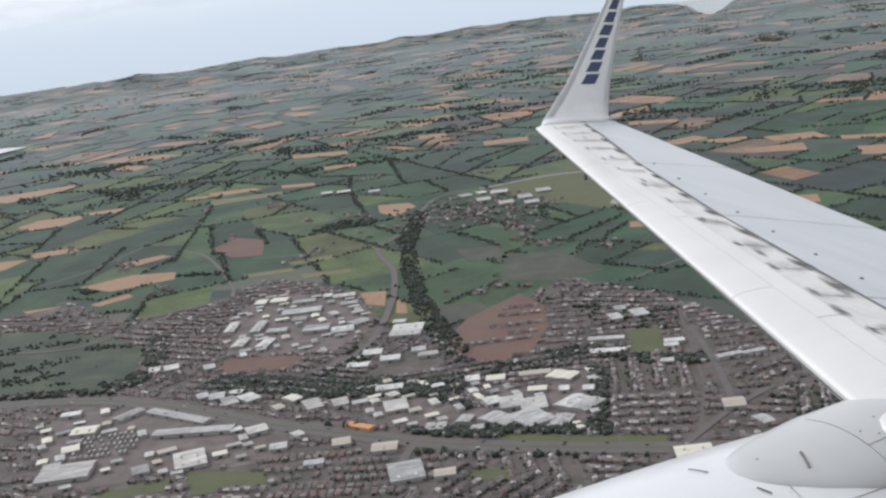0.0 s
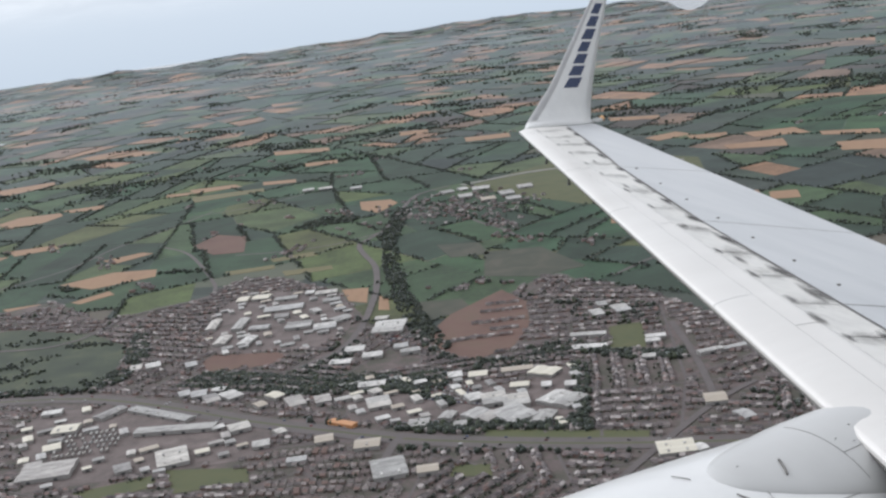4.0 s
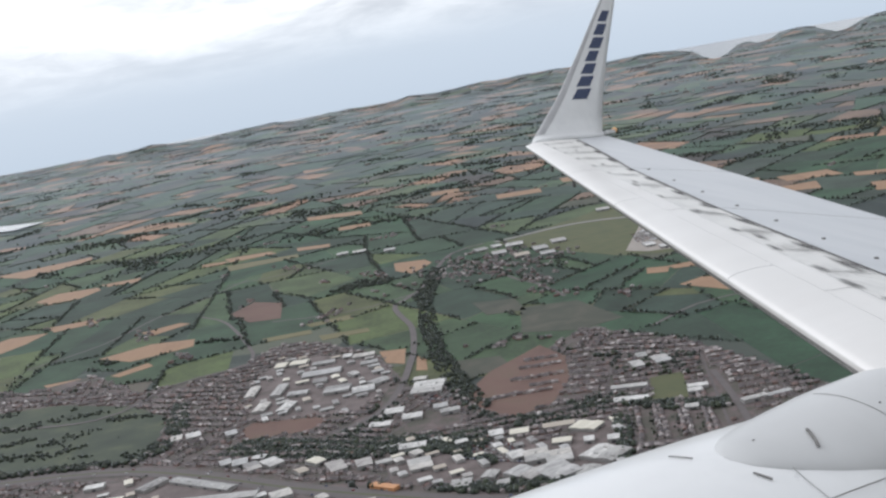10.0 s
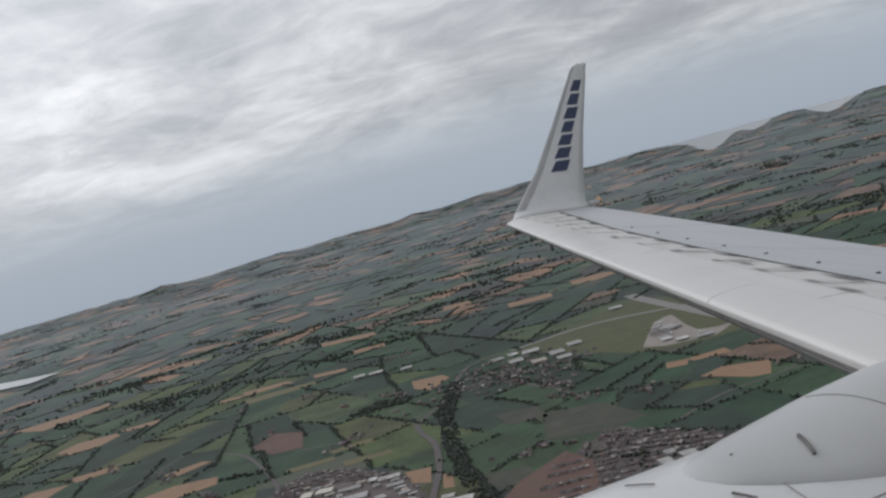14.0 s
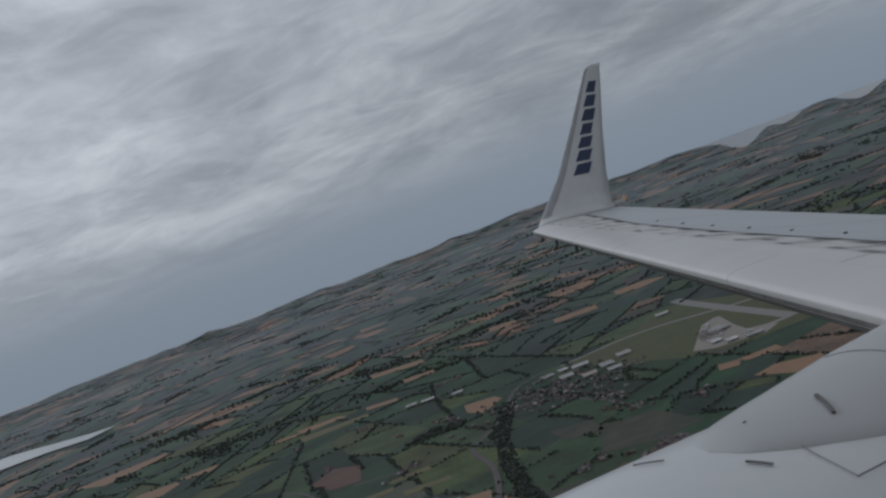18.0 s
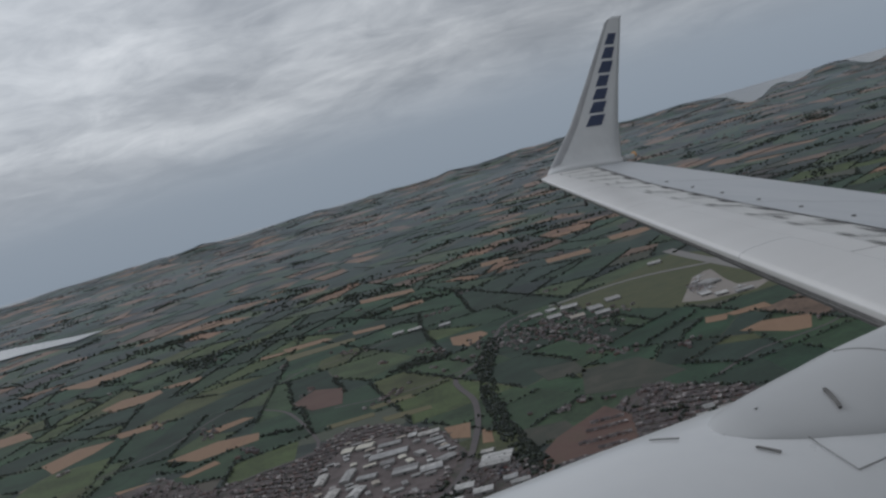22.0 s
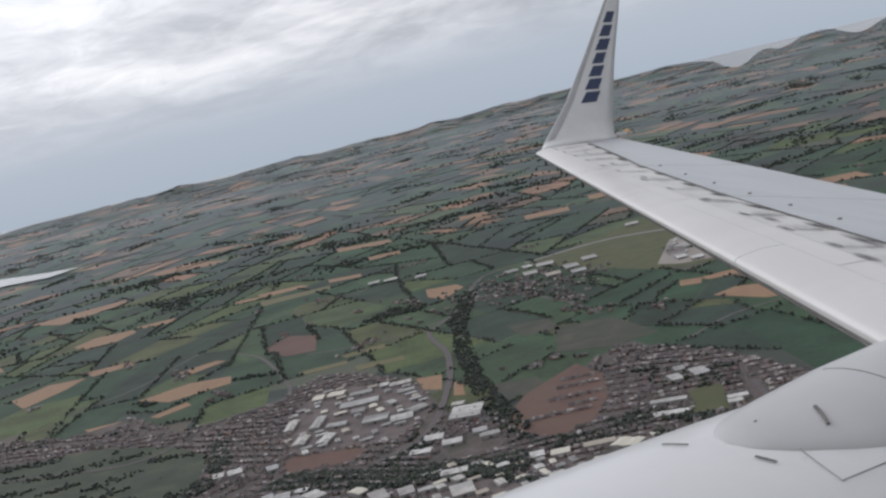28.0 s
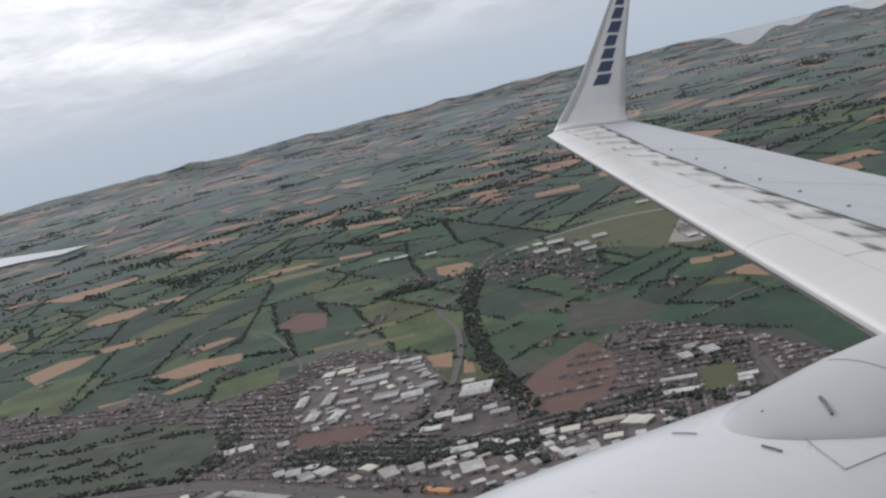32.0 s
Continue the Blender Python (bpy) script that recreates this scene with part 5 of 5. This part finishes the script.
for x0, x1 in ((2.42, 4.1), (4.115, 6.87), (6.885, 10.28), (10.295, 12.9), (12.915, 17.05)):
    plate("slat", x0, x1 + 0.008, 0.0, 0.0993, M_LEADING, 0.007, "pale bright metal leading-edge slat", True)
for x0, x1 in ((2.42, 6.1), (6.11, 9.4), (9.41, 12.8), (12.81, 17.05)):
    plate("skin_panel", x0, x1, 0.1003, 0.1592, M_LEADING, 0.006, "whitish skin panel behind the slats")
STATIONS = (2.42, 4.1, 5.0, 5.8, 6.6, 7.4, 8.2, 9.2, 10.2, 11.2, 12.3, 13.2, 14.2, 15.0, 15.8, 16.5, 17.02)
for x0, x1 in zip(STATIONS, STATIONS[1:]):
    s0, s1, x1 = seam(x0) - 0.004, seam(x1) - 0.004, x1 - 0.012
    plate("skin_panel", x0, x1, 0.160, s0, M_GREASY, 0.006, "", False, (0.0, s1 - s0))
for x0, x1, s0, s1 in ((2.42, 6.6, 0.31, 0.303), (6.62, 9.6, 0.303, 0.303), (9.62, 13.0, 0.303, 0.37), (13.02, 17.02, 0.372, 0.61)):
    plate("flap_panel", x0, x1, s0, 0.999, M_WINGSKIN, 0.006, "broad pale grey trailing skin panel", False, (s1 - s0, 0.0))

# dark worn fittings along the seam, fasteners behind it
seam_rng = random.Random(3)


def patch(name, x, c, length, width, mat, lift=0.009, lean=0.0, strength=1.0):
    """A thin film of grease, full in the middle and worn away towards its rim."""
    bm = bmesh.new()
    soft = bm.verts.layers.float.new("soft")
    rings = []
    for share, full in ((0.0, 1.0), (0.35, 0.8), (0.7, 0.4), (1.0, 0.0)):
        ring = []
        for i in range(14):
            a = 2 * math.pi * i / 14
            q = bm.verts.new(skin(x + length / 2 * share * math.cos(a) + lean * share * math.sin(a), max(0.0, c + width / 2 * share * math.sin(a)), lift))
            q[soft] = full * strength
            ring.append(q)
        rings.append(ring)
    for a, b in zip(rings, rings[1:]):
        for i in range(14):
            f = bm.faces.new((a[i], b[i], b[(i + 1) % 14], a[(i + 1) % 14]))
            f.normal_update()
            if f.normal.z < 0:
                f.normal_flip()
    bmesh.ops.remove_doubles(bm, verts=rings[0], dist=1e-5)
    return part(name, bm, mat, wing)


M_FILM = bpy.data.materials.new("worn_grease_film")
M_FILM.use_nodes = True
ft = M_FILM.node_tree
fb = ft.nodes["Principled BSDF"]
fb.inputs["Base Color"].default_value = (0.085, 0.08, 0.076, 1)
fb.inputs["Roughness"].default_value = 0.6
fa = ft.nodes.new("ShaderNodeAttribute")
fa.attribute_name = "soft"
fc = ft.nodes.new("ShaderNodeTexCoord").outputs["Object"]
fn = math_node(ft, "ADD", math_node(ft, "MULTIPLY", noise_node(ft, fc, 7.0, 5, 0.65, 0.5), 1.2), -0.75)
ft.links.new(math_node(ft, "MULTIPLY", math_node(ft, "ADD", math_node(ft, "MULTIPLY", fa.outputs["Fac"], 1.1), fn, True), 0.72, True), fb.inputs["Alpha"])

for x in (5.7, 6.9, 7.6, 8.8, 9.7, 10.6, 11.9, 12.8, 13.9, 15.0, 16.0, 16.6):
    patch("hinge_grease", x, seam(x) - 0.022 + seam_rng.uniform(-0.01, 0.004), seam_rng.uniform(0.4, 0.8), seam_rng.uniform(0.03, 0.06), M_FILM, 0.0092)
    patch("hinge_grease", x + seam_rng.uniform(-0.1, 0.1), seam(x) - 0.012, seam_rng.uniform(0.25, 0.5), seam_rng.uniform(0.04, 0.06), M_FILM, 0.0112)
for x in STATIONS[1:-1]:
    s = seam(x)
    patch("grease_streak", x - 0.006, 0.165 + (s - 0.165) * 0.55, 0.06, (s - 0.165) * 1.0, M_FILM, 0.0098, 0.0, 0.4)
    patch("grease_streak", x + seam_rng.uniform(-0.06, 0.06), 0.165 + (s - 0.165) * 0.5, seam_rng.uniform(0.5, 0.75), (s - 0.165) * 1.3, M_FILM, 0.0072, 0.0, seam_rng.uniform(0.34, 0.5))
    patch("grease_mark", x + seam_rng.uniform(-0.05, 0.1), 0.172, seam_rng.uniform(0.2, 0.5), seam_rng.uniform(0.02, 0.03), M_FILM, 0.0104)
for x in (5.4, 7.0, 8.4, 9.9, 11.3, 13.1, 14.8, 16.2):
    patch("grease_mark", x, seam(x) - 0.012, seam_rng.uniform(1.2, 2.0), 0.022, M_FILM, 0.0086, 0.0, 0.7)
for x, c in ((6.2, 0.165), (7.9, 0.2), (9.3, 0.19), (11.5, 0.2), (13.4, 0.25), (15.3, 0.3)):
    patch("grease_mark", x, c, seam_rng.uniform(0.2, 0.45), seam_rng.uniform(0.025, 0.045), M_FILM, 0.0118)


def fastener(x, c):
    bm = bmesh.new()
    r = bmesh.ops.create_cone(bm, cap_ends=True, segments=10, radius1=0.02, radius2=0.016, depth=0.012)
    bmesh.ops.translate(bm, verts=r["verts"], vec=skin(x, c, 0.012))
    part("fastener", bm, M_STAIN, wing)


for x in (6.4, 7.2, 8.0, 8.9, 9.8, 10.8, 11.8, 12.9):
    fastener(x, seam(x) + 0.10)
for x in (12.6, 14.3, 15.9):
    le, tr = wing_line(x)
    bm = bmesh.new()
    r = bmesh.ops.create_cone(bm, cap_ends=True, segments=8, radius1=0.025, radius2=0.01, depth=0.08)
    bmesh.ops.translate(bm, verts=r["verts"], vec=le + Vector((0, 0.01, -0.06)))
    part("drain_stub", bm, M_SEAL, wing)

# ---- winglet ----
def winglet_at(s):
    """Front and rear edge of the winglet at the share s of its height."""
    f = ((0.0, (17.05, -0.06, 0.0)), (0.05, (17.22, -0.24, 0.10)), (0.12, (17.33, -0.51, 0.30)), (0.3, (17.42, -0.97, 0.72)), (0.6, (17.56, -1.59, 1.42)), (0.9, (17.69, -2.22, 2.18)), (0.97, (17.715, -2.36, 2.36)), (1.0, (17.725, -2.50, 2.42)))
    r = ((0.0, (17.05, -1.62, 0.0)), (0.05, (17.22, -1.68, 0.09)), (0.12, (17.32, -1.78, 0.27)), (0.3, (17.41, -1.93, 0.68)), (0.6, (17.55, -2.24, 1.38)), (0.9, (17.68, -2.60, 2.15)), (0.97, (17.715, -2.69, 2.36)), (1.0, (17.725, -2.73, 2.42)))
    out = []
    for k in (f, r):
        for (a, u), (b, v) in zip(k, k[1:]):
            if s <= b:
                w = (s - a) / (b - a)
                out.append(Vector(u).lerp(Vector(v), w))
                break
    return out


bm = bmesh.new()
loops = []
for i in range(41):
    s = i / 40
    f, r = winglet_at(s)
    up_ = (winglet_at(min(1, s + 0.02))[0] - winglet_at(max(0, s - 0.02))[0]).normalized()
    across = (r - f).cross(up_).normalized()
    ring = []
    for c, t in ((0, 0), (0.02, 0.018), (0.08, 0.036), (0.25, 0.05), (0.5, 0.045), (0.8, 0.02), (1, 0.003)):
        ring.append((c, t))
    pts = [f.lerp(r, c) + across * t * (r - f).length for c, t in ring] + [f.lerp(r, c) - across * t * (r - f).length for c, t in ring[-1:0:-1]]
    loops.append([bm.verts.new(q) for q in pts])
for a, b in zip(loops, loops[1:]):
    n = len(a)
    for i in range(n):
        bm.faces.new((a[i], a[(i + 1) % n], b[(i + 1) % n], b[i]))
bm.faces.new(loops[0])
bm.faces.new(loops[-1])
bmesh.ops.recalc_face_normals(bm, faces=bm.faces)
winglet = part("winglet", bm, M_PAINT, aircraft, "tall white blended winglet with a navy mark", True)
# bare metal along the front edge
bm = bmesh.new()
lines = []
for i in range(37):
    s = 0.06 + 0.92 * i / 36
    f, r = winglet_at(s)
    up_ = (winglet_at(min(1, s + 0.02))[0] - winglet_at(max(0, s - 0.02))[0]).normalized()
    across = (r - f).cross(up_).normalized()
    ch = (r - f).length
    pts = [f.lerp(r, c) + across * (k * t * ch + k2) for c, t, k, k2 in ((0.13, 0.0415, 1, 0.004), (0.08, 0.036, 1, 0.004), (0.02, 0.018, 1, 0.004), (-0.006, 0, 1, 0), (0.02, 0.018, -1, -0.004), (0.08, 0.036, -1, -0.004), (0.13, 0.0415, -1, -0.004))]
    lines.append([bm.verts.new(q) for q in pts])
for a, b in zip(lines, lines[1:]):
    for i in range(6):
        bm.faces.new((a[i], a[i + 1], b[i + 1], b[i]))
bmesh.ops.recalc_face_normals(bm, faces=bm.faces)
part("leading_edge_strip", bm, M_EDGE, winglet, "bare grey metal leading edge strip", True)
# the airline's mark: seven slanted navy blocks climbing the inner face
for i in range(7):
    s0 = 0.285 + i * 0.089
    s1 = s0 + 0.072
    bm = bmesh.new()
    quad = []
    for s, c in ((s0, 0.30), (s0, 0.62), (s1, 0.67), (s1, 0.35)):
        if i > 3:
            c = 0.5 + (c - 0.48) * 1.25
        f, r = winglet_at(s)
        q = f.lerp(r, c)
        q.x -= (r - f).length * 0.05 + 0.004
        quad.append(q)
    vs = [bm.verts.new(q) for q in quad] + [bm.verts.new(q + Vector((0.02, 0, 0))) for q in quad]
    for f4 in ((0, 1, 2, 3), (7, 6, 5, 4), (0, 4, 5, 1), (1, 5, 6, 2), (2, 6, 7, 3), (3, 7, 4, 0)):
        bm.faces.new([vs[k] for k in f4])
    bmesh.ops.recalc_face_normals(bm, faces=bm.faces)
    part("livery_block", bm, M_NAVY, winglet)
# position light at the rear of the tip
bm = bmesh.new()
box(bm, 17.00, 17.12, -1.80, -1.62, 0.02, 0.09, 0.02)
light = part("position_light", bm, M_PAINT, aircraft, "white rear position light housing")
bm = bmesh.new()
r = bmesh.ops.create_uvsphere(bm, u_segments=12, v_segments=8, radius=0.05)
bmesh.ops.translate(bm, verts=r["verts"], vec=(17.06, -1.81, 0.075))
part("lens", bm, M_LENS, light, "amber glass lens", True)

# ---- engine ----
ENG_X, ENG_Z = 4.83, -2.225


def cowl_radius(y):
    k = ((4.0, 0.80), (5.0, 0.94), (6.0, 1.05), (7.0, 1.099), (7.5, 1.107), (8.0, 1.106), (8.5, 1.097), (9.0, 1.074), (9.5, 1.025), (10.0, 0.948), (10.3, 0.90), (10.55, 0.84))
    for (a, u), (b, v) in zip(k, k[1:]):
        if y <= b:
            w = (y - a) / (b - a)
            return u + (v - u) * w
    return 0.9


def revolve(profile, n=72):
    bm = bmesh.new()
    rows = [[bm.verts.new((ENG_X + r * math.sin(2 * math.pi * i / n), y, ENG_Z + r * math.cos(2 * math.pi * i / n))) for i in range(n)] for y, r in profile]
    for a, b in zip(rows, rows[1:]):
        for i in range(n):
            bm.faces.new((a[i], a[(i + 1) % n], b[(i + 1) % n], b[i]))
    bmesh.ops.recalc_face_normals(bm, faces=bm.faces)
    return bm


ys = [4.0 + 5.2 * i / 26 for i in range(27)]
nacelle = part("engine_cowl", revolve([(y, cowl_radius(y)) for y in ys] + [(9.2, 0.8), (4.0, 0.6), (4.0, cowl_radius(4.0))]), M_PAINT, aircraft, "rounded glossy white engine cowl", True)
part("inlet_lip", revolve([(9.205, cowl_radius(9.2)), (9.6, 1.012), (10.0, 0.945), (10.3, 0.89), (10.48, 0.83), (10.45, 0.79), (10.2, 0.77), (9.6, 0.76), (9.205, 0.78), (9.205, cowl_radius(9.2))]), M_LEADING, nacelle, "polished metal inlet lip", True)


def cowl_point(y, a, lift=0.0):
    r = cowl_radius(y) + lift
    return Vector((ENG_X + r * math.sin(a), y, ENG_Z + r * math.cos(a)))


def cowl_strip(name, points, width, mat, lift=0.004):
    """A thin raised strip along points (y, angle) of the cowl."""
    bm = bmesh.new()
    left, right, low_l, low_r = [], [], [], []
    ps = [cowl_point(y, a, lift) for y, a in points]
    for i, q in enumerate(ps):
        way = (ps[min(i + 1, len(ps) - 1)] - ps[max(i - 1, 0)]).normalized()
        out = (q - Vector((ENG_X, q.y, ENG_Z))).normalized()
        side = way.cross(out) * width / 2
        left.append(bm.verts.new(q + side))
        right.append(bm.verts.new(q - side))
    for i in range(len(ps) - 1):
        bm.faces.new((left[i], left[i + 1], right[i + 1], right[i]))
    r = bmesh.ops.extrude_face_region(bm, geom=list(bm.faces))
    bmesh.ops.translate(bm, verts=[v for v in r["geom"] if isinstance(v, bmesh.types.BMVert)], vec=(0, 0, 0.004))
    bmesh.ops.recalc_face_normals(bm, faces=bm.faces)
    return part(name, bm, mat, nacelle)


cowl_strip("panel_seam", [(7.69 - 0.03 * (i / 14) ** 3, -0.49 + 0.20 * i / 14) for i in range(15)], 0.002, M_SMUDGE, 0.002)
cowl_strip("panel_seam", [(8.75, -1.3 + 1.55 * i / 20) for i in range(21)], 0.003, M_SMUDGE)
cowl_strip("panel_seam", [(6.9 + 0.79 * i / 6, -0.49) for i in range(7)], 0.0022, M_SMUDGE, 0.002)
cowl_strip("latch", [(7.944 - 0.034 * i / 4, 0.05 - 0.091 * i / 4) for i in range(5)], 0.005, M_STAIN, 0.003)
cowl_strip("latch", [(7.83 - 0.03 * i / 4, -0.262 - 0.062 * i / 4) for i in range(5)], 0.009, M_STAIN)

# pylon fairing on top of the cowl, running back over the leading edge
PYLON_X, NOSE = 4.693, 7.813


def pylon_section(y):
    """Half width and height over the cowl."""
    d = max(0.0, NOSE - y)
    k = ((0, 0), (0.08, 0.028), (0.3, 0.04), (0.5, 0.06), (0.7, 0.083), (1.1, 0.137), (2.1, 0.123), (3.1, 0.0))
    h = 0.0
    for (a, u), (c, v) in zip(k, k[1:]):
        if a <= d <= c:
            h = u + (v - u) * (d - a) / (c - a)
    return 0.423 * min(1.0, d / 0.75) ** 0.45, h


def pylon_skin(y, u):
    hw, h = pylon_section(y)
    x = PYLON_X + hw * u
    base = ENG_Z + math.sqrt(max(0.01, cowl_radius(y) ** 2 - (x - ENG_X) ** 2)) - 0.004
    return Vector((x, y, base + (h + 0.004) * max(0.0, 1 - u * u) ** 0.45))


bm = bmesh.new()
rows = []
for i in range(49):
    y = NOSE - 0.001 - (NOSE - 4.8) * (i / 48) ** 1.8
    line = [bm.verts.new(pylon_skin(y, -math.cos(math.pi * j / 24))) for j in range(25)]
    rows.append(line)
for a, b in zip(rows, rows[1:]):
    for i in range(24):
        bm.faces.new((a[i], b[i], b[i + 1], a[i + 1]))
bmesh.ops.recalc_face_normals(bm, faces=bm.faces)
pylon = part("pylon_fairing", bm, M_GREYPAINT, aircraft, "bulbous light grey pylon fairing with a dark vane", True)


def pylon_point(y, j, lift=0.0):
    u = -math.cos(math.pi * j)
    n = Vector((u * 0.8, 0.15, math.sin(math.pi * j))).normalized()
    return pylon_skin(y, u) + n * lift


def pylon_strip(name, pts, width, mat, height=0.004):
    bm = bmesh.new()
    a, b, c, d = [], [], [], []
    ps = [pylon_point(y, j, 0.001) for y, j in pts]
    hs = [pylon_point(y, j, height) for y, j in pts]
    for i, (q, h) in enumerate(zip(ps, hs)):
        way = (ps[min(i + 1, len(ps) - 1)] - ps[max(i - 1, 0)]).normalized()
        side = way.cross((h - q).normalized()) * width / 2
        for store, v in ((a, q + side), (b, h + side), (c, h - side), (d, q - side)):
            store.append(bm.verts.new(v))
    for i in range(len(ps) - 1):
        for s, t in ((a, b), (b, c), (c, d)):
            bm.faces.new((s[i], s[i + 1], t[i + 1], t[i]))
    bm.faces.new((a[0], b[0], c[0], d[0]))
    bm.faces.new((a[-1], b[-1], c[-1], d[-1]))
    bmesh.ops.recalc_face_normals(bm, faces=bm.faces)
    return part(name, bm, mat, pylon)


pylon_strip("vane", [(7.44 + 0.06 * i / 7, 0.43 - 0.14 * i / 7) for i in range(8)], 0.011, M_STAIN, 0.010)
pylon_strip("panel_seam", [(7.1, 0.16 + 0.5 * i / 16) for i in range(17)], 0.0026, M_SMUDGE, 0.003)
pylon_strip("panel_seam", [(7.1 - 0.6 * i / 6, 0.34) for i in range(7)], 0.0026, M_SMUDGE, 0.003)
for y, j in ((7.05, 0.42), (6.98, 0.37), (6.88, 0.46), (6.82, 0.4), (7.66, 0.52)):
    pylon_strip("fastener", [(y, j), (y - 0.010, j)], 0.006, M_SEAL, 0.003)
